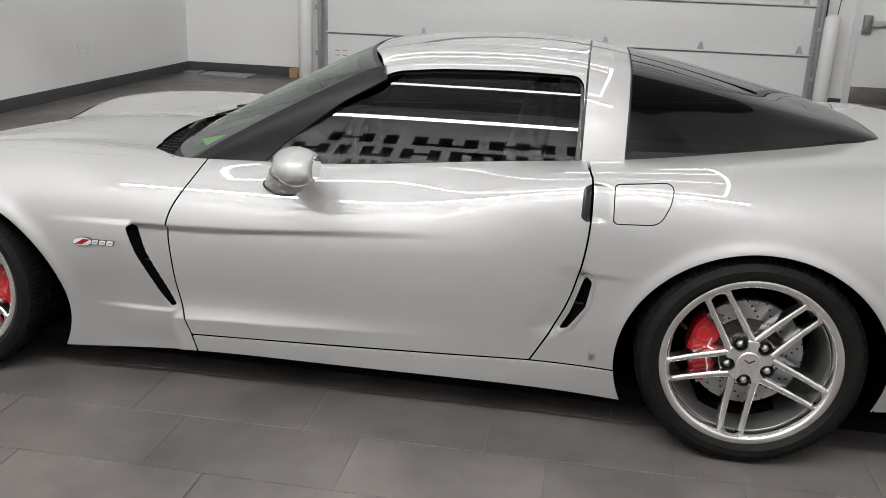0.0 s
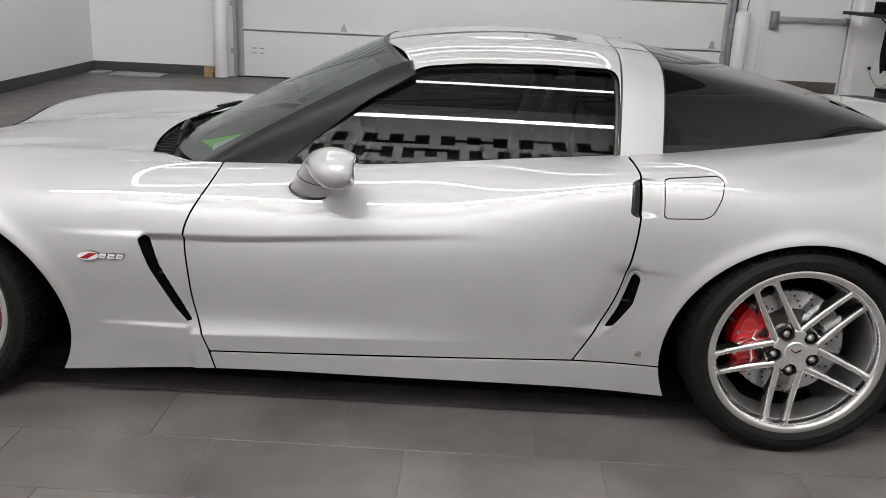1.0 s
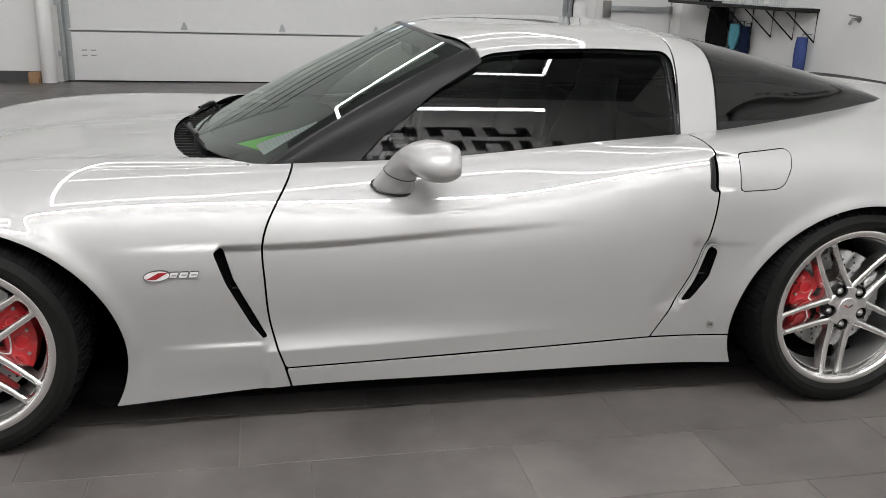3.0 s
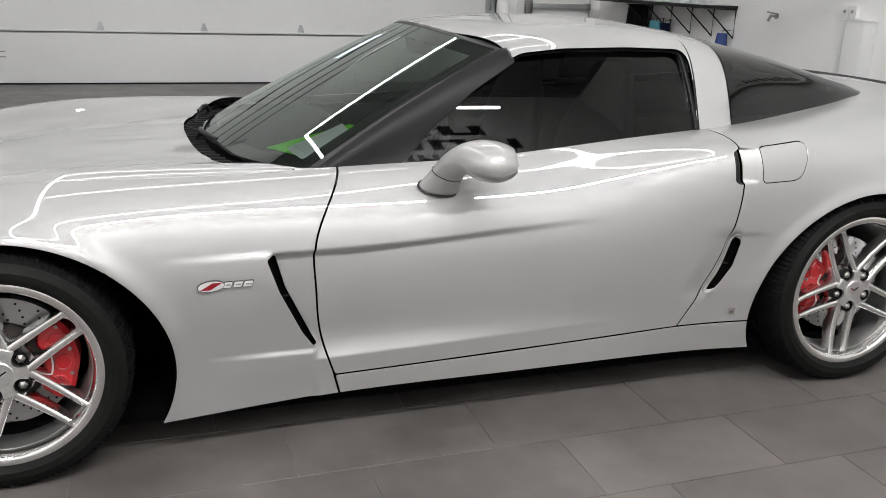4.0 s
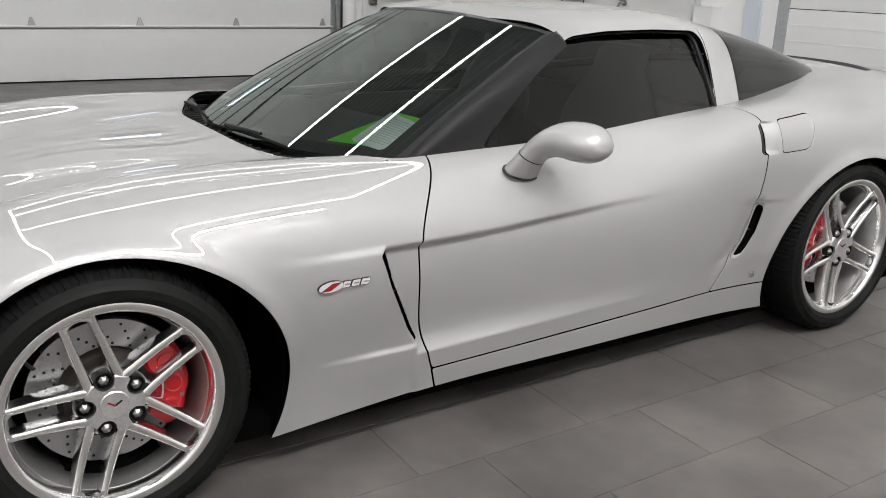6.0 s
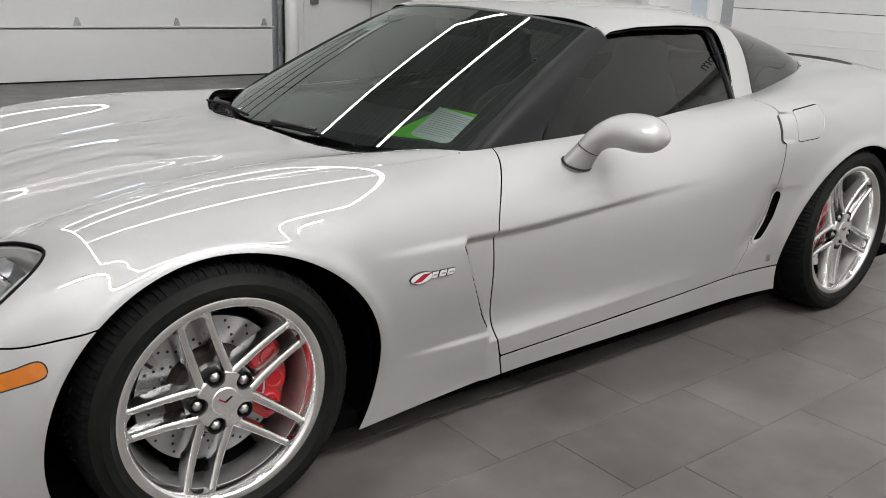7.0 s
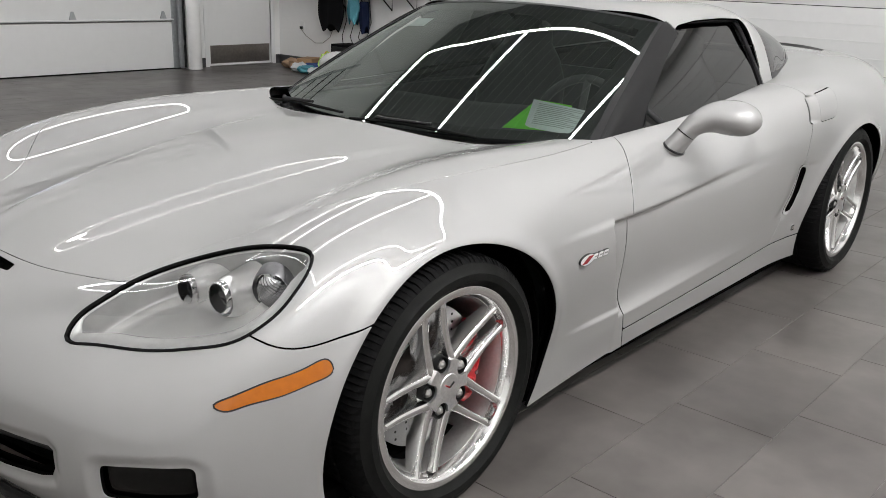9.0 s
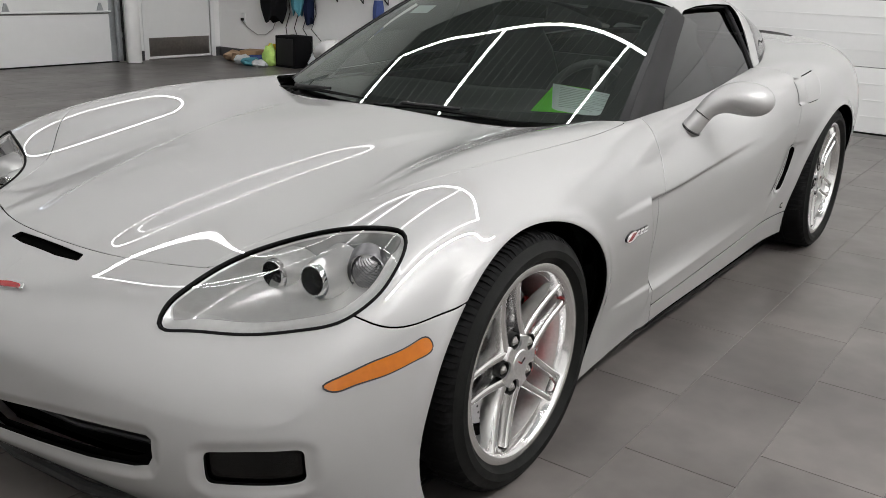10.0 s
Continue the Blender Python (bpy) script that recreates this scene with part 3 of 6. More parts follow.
REAR_MARKER = rounded([(1.80, 0.695), (1.83, 0.727), (1.905, 0.735), (1.90, 0.715), (1.86, 0.69)], 0.006)
rear_lens = rear.clip(side_distance(rear, REAR_MARKER) + 0.001)
rear = rear.clip(-side_distance(rear, REAR_MARKER))


def bumper_distance(skin):
    return np.minimum(side_distance(skin, BUMPER_OUTLINE), np.minimum(plan_distance(skin, NOSE_OUTLINE), skin.P[:, 0] + 1.93))


bumper = front.clip(bumper_distance(front) + GAP * 0.7)
fender = front.clip(GAP * 0.7 - bumper_distance(front))

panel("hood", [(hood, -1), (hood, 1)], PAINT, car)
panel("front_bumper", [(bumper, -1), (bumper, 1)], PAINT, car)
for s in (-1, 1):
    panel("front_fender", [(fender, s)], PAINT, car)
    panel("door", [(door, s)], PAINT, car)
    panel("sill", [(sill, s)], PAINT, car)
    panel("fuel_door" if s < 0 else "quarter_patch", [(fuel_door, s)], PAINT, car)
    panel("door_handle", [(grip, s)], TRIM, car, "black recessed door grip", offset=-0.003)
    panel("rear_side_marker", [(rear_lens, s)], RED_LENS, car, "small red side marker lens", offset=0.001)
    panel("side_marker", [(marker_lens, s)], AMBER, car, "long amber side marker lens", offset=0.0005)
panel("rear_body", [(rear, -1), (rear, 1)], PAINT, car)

# ---- the glasshouse ----
GLASS_KNOTS = [0, 0.3, 0.58, 0.86, 1.2, 1.55, 1.72, 2.0, 2.3, 2.53, 2.62]
GLASS_LINES = [
    [(-0.76, 0, 0.775), (-0.50, 0, 0.915), (-0.25, 0, 1.05), (0.0, 0, 1.163), (0.42, 0, 1.204), (0.77, 0, 1.191), (0.93, 0, 1.169), (1.2, 0, 1.116), (1.5, 0, 1.046), (1.72, 0, 0.981), (1.8, 0, 0.946)],
    [(-0.72, 0.36, 0.775), (-0.46, 0.34, 0.905), (-0.21, 0.33, 1.035), (0.03, 0.32, 1.154), (0.42, 0.33, 1.193), (0.77, 0.32, 1.180), (0.93, 0.32, 1.156), (1.2, 0.30, 1.103), (1.5, 0.26, 1.033), (1.72, 0.22, 0.973), (1.8, 0.2, 0.943)],
    [(-0.505, 0.742, 0.786), (-0.299, 0.692, 0.910), (-0.085, 0.640, 1.024), (0.122, 0.590, 1.117), (0.42, 0.568, 1.148), (0.77, 0.553, 1.138), (0.93, 0.548, 1.105), (1.2, 0.51, 1.06), (1.5, 0.45, 1.005), (1.72, 0.37, 0.96), (1.8, 0.33, 0.94)],
    [(-0.485, 0.750, 0.775), (-0.27, 0.722, 0.84), (-0.08, 0.698, 0.90), (0.125, 0.680, 0.97), (0.42, 0.668, 1.0), (0.77, 0.645, 1.01), (0.93, 0.635, 0.99), (1.2, 0.58, 0.97), (1.5, 0.50, 0.96), (1.72, 0.40, 0.945), (1.8, 0.36, 0.935)],
    [(-0.47, 0.752, 0.75), (-0.25, 0.757, 0.765), (-0.07, 0.757, 0.775), (0.13, 0.752, 0.79), (0.42, 0.738, 0.815), (0.77, 0.706, 0.85), (0.93, 0.685, 0.86), (1.2, 0.62, 0.875), (1.5, 0.53, 0.90), (1.72, 0.42, 0.915), (1.8, 0.38, 0.91)],
]
CABIN = skin_from_lines(GLASS_LINES, GLASS_KNOTS, 260, 110)
WINDOW = rounded([(-0.31, 0.74), (-0.18, 0.865), (0.0, 1.005), (0.165, 1.098), (0.32, 1.113), (0.55, 1.118), (0.768, 1.112), (0.772, 1.0), (0.768, 0.74)], 0.03)


def window_distance(skin):
    return np.where(skin.Q[:, 1] > 1.2, outline_distance(skin.P[:, [0, 2]], WINDOW), 1.0)




def screen_skin(nu=70, nv=80):
    """The windscreen: straight in its length, bowed across, more so towards the pillars."""
    u, v = np.meshgrid(np.linspace(0, 1, nu), np.linspace(0, 1.045, nv), indexing="ij")
    swell = 0.012 * 4 * u * (1 - u)
    xc, zc = -0.76 + 0.762 * u, 0.775 + 0.389 * u + swell
    xe, ze, we = -0.53 + 0.64 * u, 0.785 + 0.337 * u + swell, 0.71 - 0.145 * u
    P = np.stack([xc + (xe - xc) * v ** SCREEN_BOW, we * v, zc + (ze - zc) * v ** SCREEN_BOW], axis=-1)
    N = np.cross(np.gradient(P, axis=0), np.gradient(P, axis=1))
    N /= np.linalg.norm(N, axis=2)[..., None]
    N *= np.sign(N[nu // 2, nv // 2, 2])
    N[:, 0, 1] = 0
    Q = np.stack([0.86 * u, 2 * v / 1.045], axis=-1)
    idx = np.arange(nu * nv).reshape(nu, nv)
    quads = np.stack([idx[:-1, :-1], idx[1:, :-1], idx[1:, 1:], idx[:-1, 1:]], axis=-1).reshape(-1, 4)
    return Skin(P.reshape(-1, 3), N.reshape(-1, 3), Q.reshape(-1, 2), [tuple(q) for q in quads.tolist()])


SCREEN_BOW = 2.3
SCREEN = screen_skin()
screen = SCREEN.clip(np.maximum(SCREEN.Q[:, 0] - 0.85, SCREEN.Q[:, 1] - 1.93))
pillar = CABIN.clip(np.maximum(CABIN.P[:, 0] - 0.24, 1.95 - CABIN.Q[:, 1]))
pillar = pillar.clip(0.002 - window_distance(pillar))
pillar = pillar.clip(pillar.Q[:, 0] - 0.875)


def side_skin(nx=120, nz=60):
    """The door glass: one smooth barrel-shaped pane."""
    x, z = np.meshgrid(np.linspace(-0.36, 0.84, nx), np.linspace(0.74, 1.15, nz), indexing="ij")
    a, b = z - 0.8, x - 0.2
    w = 0.752 - 0.461 * a - 0.347 * a * a - 0.0094 * b - 0.0372 * b * b
    P = np.stack([x, w, z], axis=-1)
    N = np.stack([0.0094 + 0.0744 * b, np.ones_like(w), 0.461 + 0.694 * a], axis=-1)
    N /= np.linalg.norm(N, axis=2)[..., None]
    idx = np.arange(nx * nz).reshape(nx, nz)
    quads = np.stack([idx[:-1, :-1], idx[1:, :-1], idx[1:, 1:], idx[:-1, 1:]], axis=-1).reshape(-1, 4)
    return Skin(P.reshape(-1, 3), N.reshape(-1, 3), np.full((nx * nz, 2), 3.0), [tuple(q) for q in quads.tolist()])


PANE = side_skin()
side_glass = PANE.clip(window_distance(PANE) - 0.001)
seal = PANE.clip(window_distance(PANE) - 0.014)
seal = seal.clip(0.003 - window_distance(seal))
seal = seal.clip(0.12 - seal.P[:, 0])
roof = CABIN.clip(np.maximum(0.86 - CABIN.Q[:, 0], CABIN.P[:, 0] - 0.785))
roof = roof.clip(0.014 - window_distance(roof))
hoop = CABIN.clip(np.maximum(0.793 - CABIN.P[:, 0], CABIN.P[:, 0] - 0.925))
hoop = hoop.clip(0.014 - window_distance(hoop))
hatch = CABIN.clip(0.931 - CABIN.P[:, 0])

panel("windscreen", [(screen, -1), (screen, 1)], CLEAR, car, rim=False)
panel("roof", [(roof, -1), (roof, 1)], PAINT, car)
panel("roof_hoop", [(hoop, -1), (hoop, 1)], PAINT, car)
panel("hatch_window", [(hatch, -1), (hatch, 1)], HATCH_GLASS, car, rim=False)
for s in (-1, 1):
    panel("windscreen_pillar", [(pillar, s)], PILLAR, car)
    panel("side_window", [(side_glass, s)], TINTED, car, rim=False, offset=-0.008)
    panel("window_seal", [(seal, s)], TRIM, car, offset=0.003)

# lining added behind the sheets, wheel wells and floor pan, near-black for their shade
lining = skin_from_lines(BODY_LINES, BODY_KNOTS, 110, 40)
lining = lining.clip(-arch(lining, -1.335, 0.285, 0.41, 0.40))
lining = lining.clip(-arch(lining, 1.345, 0.295, 0.415, 0.41))
lining = lining.clip(-plan_distance(lining, OPENING) - 0.01)
lining = lining.clip(0.012 - plan_distance(lining, LAMP))
lining = lining.clip(-face_distance(lining, FOG) - 0.004)
lining = lining.clip(-face_distance(lining, GRILLE, -1.95) - 0.004)
panel("inner_lining", [(lining, -1), (lining, 1)], DEEP_SHADE, car, offset=-0.034, rim=False)
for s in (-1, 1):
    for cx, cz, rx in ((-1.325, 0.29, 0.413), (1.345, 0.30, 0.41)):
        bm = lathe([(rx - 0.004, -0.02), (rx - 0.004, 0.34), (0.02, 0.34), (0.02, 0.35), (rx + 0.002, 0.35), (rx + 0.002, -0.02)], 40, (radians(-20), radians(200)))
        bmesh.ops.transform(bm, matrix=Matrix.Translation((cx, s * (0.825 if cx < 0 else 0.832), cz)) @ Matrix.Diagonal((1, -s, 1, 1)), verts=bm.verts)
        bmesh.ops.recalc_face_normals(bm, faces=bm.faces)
        part("wheel_well", bm, DEEP_SHADE, car)
part("floor_pan", box((-1.95, -0.82, 0.105), (2.0, 0.82, 0.15)), DEEP_SHADE, car)


# ---- wheels: built with the axle along y, the face towards -y ----
def tyre_meshes(r, rim, width):
    """The two sidewalls, and the blocked tread between them."""
    blocks = 126
    angles = [((k + e) / blocks * math.tau, e < 0.2) for k in range(blocks) for e in (0, 0.10, 0.16, 0.92)]
    half = width / 2
    side = [(rim - 0.012, -half + 0.022), (rim + 0.002, -half + 0.012), (rim + 0.010, -half + 0.003), (rim + 0.013, -half + 0.001), (rim + 0.016, -half - 0.002), (rim + 0.034, -half - 0.003),
            (rim + 0.036, -half - 0.0015), (r - 0.030, -half + 0.005), (r - 0.019, -half + 0.010)]
    edge = [(r - 0.019, -half + 0.010), (r - 0.012, -half + 0.015), (r - 0.005, -half + 0.024), (r - 0.002, -half + 0.045)]
    ribs = []
    for k in range(1, 5):
        y = -half + 0.055 + (width - 0.11) * k / 5
        ribs += [(r, y - 0.006), (r - 0.007, y - 0.004), (r - 0.007, y + 0.004), (r, y + 0.006)]
    tread = edge + ribs + [(p[0], -p[1]) for p in edge[::-1]]
    made = []
    for profiles, cutting in (((side, [(p[0], -p[1]) for p in side[::-1]]), False), ((tread,), True)):
        bm = bmesh.new()
        for profile in profiles:
            rings = []
            for i, (a, cut) in enumerate(angles):
                ring = []
                for k, (q, y) in enumerate(profile):
                    if cutting and cut and 0 < k < len(profile) - 1 and q > r - 0.016:
                        q -= 0.0045 if (i // 4) % 3 else 0.002
                    ring.append(bm.verts.new((q * math.cos(a), y, q * math.sin(a))))
                rings.append(ring)
            for i in range(len(rings)):
                p, q = rings[i], rings[(i + 1) % len(rings)]
                for k in range(len(profile) - 1):
                    bm.faces.new((p[k], p[k + 1], q[k + 1], q[k]))
        bmesh.ops.recalc_face_normals(bm, faces=bm.faces)
        made.append(bm)
    return made


def make_wheel(name, r, rim, width, place, caliper_side, turn, label):
    """rim: radius of the rim's outer lip. caliper_side: 1 where the caliper sits behind the axle."""
    w = thing(name, "", "", place)
    w.parent = car
    tagged(w, label)
    half = width / 2
    walls, tread = tyre_meshes(r, rim, width)
    tyre = part("tyre", walls, RUBBER, w)
    part("tread", tread, TREAD, tyre)
    face = -half + 0.012
    lip = lathe([(rim, face), (rim + 0.001, face + 0.006), (rim - 0.004, face + 0.016), (rim - 0.016, face + 0.022), (rim - 0.022, face + 0.034), (rim - 0.030, face + 0.034), (rim - 0.027, face + 0.018),
                 (rim - 0.023, face + 0.008), (rim - 0.0195, face + 0.0015), (rim - 0.016, face - 0.0006), (rim - 0.004, face - 0.001)], 96)
    rim_ob = part("rim", lip, ALLOY, w)
    barrel = lathe([(rim - 0.022, face + 0.034), (rim - 0.035, face + 0.10), (rim - 0.03, half - 0.02), (rim, half - 0.01), (rim - 0.004, half), (rim - 0.036, half - 0.03), (rim - 0.044, face + 0.10), (rim - 0.031, face + 0.034)], 96)
    part("barrel", barrel, BARREL, rim_ob)
    hub_y = face + 0.022
    for k in range(5):
        a = turn + k * math.tau / 5
        for s in (-1, 1):
            # each spoke is a ridged bar from the hub to the rim
            inner, outer = Vector((0.050, s * 0.035)), Vector((rim - 0.010, s * 0.031))
            d = (outer - inner)
            n = Vector((-d.y, d.x)).normalized()
            bm = bmesh.new()
            rings = []
            for j in range(9):
                t = j / 8
                c = inner + d * t
                half_w = 0.0084 + 0.003 * (1 - t) ** 2 + (0.005 * max(0, t - 0.88) / 0.12)
                y = hub_y + 0.004 * math.sin(t * math.pi) - (0.016 * t * t)
                deep = 0.058 - 0.024 * t
                ring = []
                for e, g in ((-1.25, deep), (-1.05, 0.006), (-0.9, 0.0032), (-0.45, 0.0007), (0.45, 0.0007), (0.9, 0.0032), (1.05, 0.006), (1.25, deep)):
                    q = c + n * half_w * e
                    ring.append(bm.verts.new((q.x * math.cos(a) - q.y * math.sin(a), y + g, q.x * math.sin(a) + q.y * math.cos(a))))
                rings.append(ring)
            for j in range(8):
                for e in range(8):
                    bm.faces.new((rings[j][e], rings[j][(e + 1) % 8], rings[j + 1][(e + 1) % 8], rings[j + 1][e]))
            bm.faces.new(rings[0])
            bm.faces.new(rings[-1])
            bmesh.ops.recalc_face_normals(bm, faces=bm.faces)
            part("spoke", bm, ALLOY, w)
        # the web that joins a pair near the hub
        web = rounded([(0.03, -0.034), (0.082, -0.032), (0.088, 0.0), (0.082, 0.032), (0.03, 0.034)], 0.01)
        tie = [(rim - 0.014, -0.034), (rim - 0.014, 0.034)] + [(rim - 0.026 - 0.016 * (abs(k) / 4) ** 2.5, 0.0075 * -k) for k in range(-4, 5)]
        tie = [(p * math.cos(a) - q * math.sin(a), p * math.sin(a) + q * math.cos(a)) for p, q in tie]
        part("spoke_tie", prism(tie, face + 0.045, face + 0.011, "y", 0.99), ALLOY, w)
        pts = [(p * math.cos(a) - q * math.sin(a), p * math.sin(a) + q * math.cos(a)) for p, q in web]
        part("spoke_web", prism(pts, hub_y + 0.045, hub_y + 0.020, "y", 0.97), ALLOY, w)
        b = a
        c = Vector((0.0625 * math.cos(b), 0, 0.0625 * math.sin(b)))
        m = Matrix.Translation((c.x, hub_y, c.z))
        bm = lathe([(0.0, 0.018), (0.0185, 0.018), (0.0185, 0.002), (0.0208, 0.002), (0.0208, 0.034), (0.0, 0.034)], 28)
        bmesh.ops.transform(bm, matrix=m, verts=bm.verts)
        pocket = part("lug_pocket", bm, PLASTIC, w)
        bm = lathe([(0.0, -0.004), (0.005, -0.003), (0.009, 0.001), (0.0122, 0.004), (0.0122, 0.03), (0.0, 0.03)], 6, closed=False)
        bmesh.ops.transform(bm, matrix=m, verts=bm.verts)
        part("lug_nut", bm, STEEL, w)
    part("hub_flange", lathe([(0.0, hub_y + 0.024), (0.074, hub_y + 0.024), (0.078, hub_y + 0.03), (0.078, hub_y + 0.06), (0.0, hub_y + 0.06)], 40, closed=False), ALLOY_DULL, w)
    star = []
    for k in range(200):
        a = k * math.tau / 200
        e = (a - turn + math.pi / 5) % (math.tau / 5) - math.pi / 5
        across = 0.0215 ** 2 - (0.0625 * math.sin(e)) ** 2
        q = 0.068 if across < 0 else min(0.068, 0.0625 * math.cos(e) - math.sqrt(across))
        star.append((q * math.cos(a), q * math.sin(a)))
    cap = part("centre_cap", prism(star, hub_y + 0.03, hub_y - 0.004, "y", 0.985), ALLOY_DULL, w)
    part("cap_badge", lathe([(0.0, hub_y - 0.0065), (0.031, hub_y - 0.0062), (0.034, hub_y - 0.0035), (0.035, hub_y + 0.004), (0.0, hub_y + 0.004)], 40, closed=False), ALLOY_DULL, cap)
    for s, m_ in ((-1, RED_DEEP), (1, PLASTIC)):
        flag = [(s * 0.001, -0.003), (s * 0.017, 0.008), (s * 0.014, 0.010), (s * 0.0, 0.001)]
        part("cap_mark", prism(flag, hub_y - 0.0085, hub_y - 0.0062, "y"), m_, cap)
    valve_a = turn + radians(36) + math.tau / 5 * 3
    q = Vector((math.cos(valve_a), 0, math.sin(valve_a)))
    part("valve", tube([q * (rim - 0.03) + Vector((0, face + 0.055, 0)), q * (rim - 0.055) + Vector((0, face + 0.03, 0))], 0.0045, 8), PLASTIC, w)
    # brake
    disc = 0.178 if r < 0.33 else 0.17
    by = hub_y + 0.076
    rotor = part("brake_disc", lathe([(0.10, by), (disc, by), (disc, by + 0.026), (0.10, by + 0.026)], 64), ROTOR, w)
    part("disc_bell", lathe([(0.0, by - 0.02), (0.100, by - 0.02), (0.112, by - 0.003), (0.112, by + 0.02), (0.0, by + 0.02)], 40, closed=False), BELL, rotor)
    hole = None
    for k in range(72):
        a = k * math.tau / 72
        q = 0.122 + 0.0155 * (k % 4) - (0.17 - disc) * -0.4
        if hole is None:
            hole = part("disc_hole", lathe([(0.0, by - 0.0006), (0.0036, by - 0.0006), (0.0036, by + 0.002), (0.0, by + 0.002)], 8, closed=False), PLASTIC, rotor)
            hole.location = (q * math.cos(a), 0, q * math.sin(a))
        else:
            o = new("disc_hole", hole.data)
            o.parent, o.location = rotor, (q * math.cos(a), 0, q * math.sin(a))
    arc0, arc1 = (-40, 40) if caliper_side > 0 else (140, 220)
    outer = disc + 0.004
    bm = bmesh.new()
    n = 28
    rings = []
    for i in range(n + 1):
        t = i / n
        a = radians(arc0 + (arc1 - arc0) * t)
        lump = 0.006 * abs(math.sin(t * math.pi * 3)) - 0.008 * max(0, abs(t - 0.5) - 0.42) / 0.08
        ri, ro, y0 = 0.104 - lump, outer + lump * 0.6, by - 0.028 - lump * 0.6
        ring = [(ri, by - 0.006), (ri, y0 + 0.008), (ri + 0.008, y0), (ro - 0.012, y0), (ro, y0 + 0.012), (ro, by + 0.05), (ro - 0.02, by + 0.05), (ro - 0.012, by + 0.03), (disc + 0.003, by + 0.03), (disc + 0.003, by - 0.006)]
        rings.append([bm.verts.new((p * math.cos(a), y, p * math.sin(a))) for p, y in ring])
    for i in range(n):
        for k in range(10):
            bm.faces.new((rings[i][k], rings[i][(k + 1) % 10], rings[i + 1][(k + 1) % 10], rings[i + 1][k]))
    bm.faces.new(rings[0])
    bm.faces.new(rings[-1])
    bmesh.ops.recalc_face_normals(bm, faces=bm.faces)
    cal = part("brake_caliper", bm, RED, w, "glossy red brake caliper")
    mid = radians((arc0 + arc1) / 2)
    for k in (-1, 0, 1):
        a = mid + k * radians(24)
        c = Matrix.Translation((0.146 * math.cos(a), by - 0.0345, 0.146 * math.sin(a)))
        ring = lathe([(0.019, 0), (0.021, -0.0015), (0.023, 0), (0.023, 0.006), (0.019, 0.006)], 28)
        bmesh.ops.transform(ring, matrix=c, verts=ring.verts)
        part("piston_ring", ring, RED, cal)
        bolt = lathe([(0.0, -0.001), (0.005, -0.001), (0.005, 0.008), (0.0, 0.008)], 8, closed=False)
        a2 = a + radians(12)
        bmesh.ops.transform(bolt, matrix=Matrix.Translation((0.168 * math.cos(a2), by - 0.032, 0.168 * math.sin(a2))), verts=bolt.verts)
        part("caliper_bolt", bolt, STEEL, cal)
    for k in range(8):
        a = mid + (k - 3.5) * radians(6.2)
        bar = box((-0.0022, -0.0008, -0.006), (0.0022, 0.001, 0.006))
        bmesh.ops.transform(bar, matrix=Matrix.Translation((0.120 * math.cos(a), by - 0.0345, 0.120 * math.sin(a))) @ Matrix.Rotation(-a, 4, "Y"), verts=bar.verts)
        part("caliper_mark", bar, ALLOY_DULL, cal)
    return w


for s in (-1, 1):
    flip = Matrix.Identity(4) if s < 0 else Matrix.Rotation(math.pi, 4, "Z")
    for x, r, rim, width, y, cal, turn in ((-1.343, 0.325, 0.250, 0.275, 0.786, 1, -109), (1.343, 0.339, 0.266, 0.325, 0.782, -1, -96)):
        make_wheel("front_wheel" if x < 0 else "rear_wheel", r, rim, width, Matrix.Translation((x, s * y, r)) @ flip, cal * -s * (1 if s < 0 else 1), radians(turn), "split-spoke polished alloy wheel with a low black tyre")


# ---- the car's lamps, vents, mirrors and trim ----
def mirrored(bm):
    bmesh.ops.transform(bm, matrix=Matrix.Diagonal((1, -1, 1, 1)), verts=bm.verts)
    bmesh.ops.reverse_faces(bm, faces=bm.faces)
    return bm


def sided(make, s):
    """make() builds on the side of negative y; s = 1 gives its mirror image."""
    bm = make()
    return mirrored(bm) if s > 0 else bm


def loft(rings, cap=True):
    bm = bmesh.new()
    rows = [[bm.verts.new(p) for p in ring] for ring in rings]
    for a, b in zip(rows, rows[1:]):
        for i in range(len(a)):
            j = (i + 1) % len(a)
            bm.faces.new((a[i], a[j], b[j], b[i]))
    if cap:
        bm.faces.new(rows[0][::-1])
        bm.faces.new(rows[-1])
    bmesh.ops.recalc_face_normals(bm, faces=bm.faces)
    return bm


def strip_loop(outline3, radius):
    return tube(outline3, radius, 6, closed=True)


def on_body(skin, axes, outline, lift=0.0):
    """Points of the body's surface under an outline given in two of its axes."""
    out = []
    for p in outline:
        d = (skin.P[:, axes[0]] - p[0]) ** 2 + (skin.P[:, axes[1]] - p[1]) ** 2
        if axes == (0, 2):
            d = np.where(skin.P[:, 1] > 0.62, d, 9)
        i = np.argsort(d)[:4]
        wt = 1 / (d[i] + 1e-6)
        q = ((skin.P[i] + skin.N[i] * lift) * wt[:, None]).sum(0) / wt.sum()
        k = 3 - axes[0] - axes[1]
        i = np.argsort(d)[:12]
        A = np.column_stack([np.ones(12), skin.P[i][:, axes[0]] - p[0], skin.P[i][:, axes[1]] - p[1]])
        q[k] = np.linalg.lstsq(A, (skin.P[i] + skin.N[i] * lift)[:, k], rcond=None)[0][0]
        q[axes[0]], q[axes[1]] = p
        out.append((q[0], -q[1], q[2]))
    return out


lamp_bowl = Skin(lamp_lens.P.copy(), lamp_lens.N, lamp_lens.Q, lamp_lens.F)
edge = -plan_distance(lamp_bowl, LAMP)
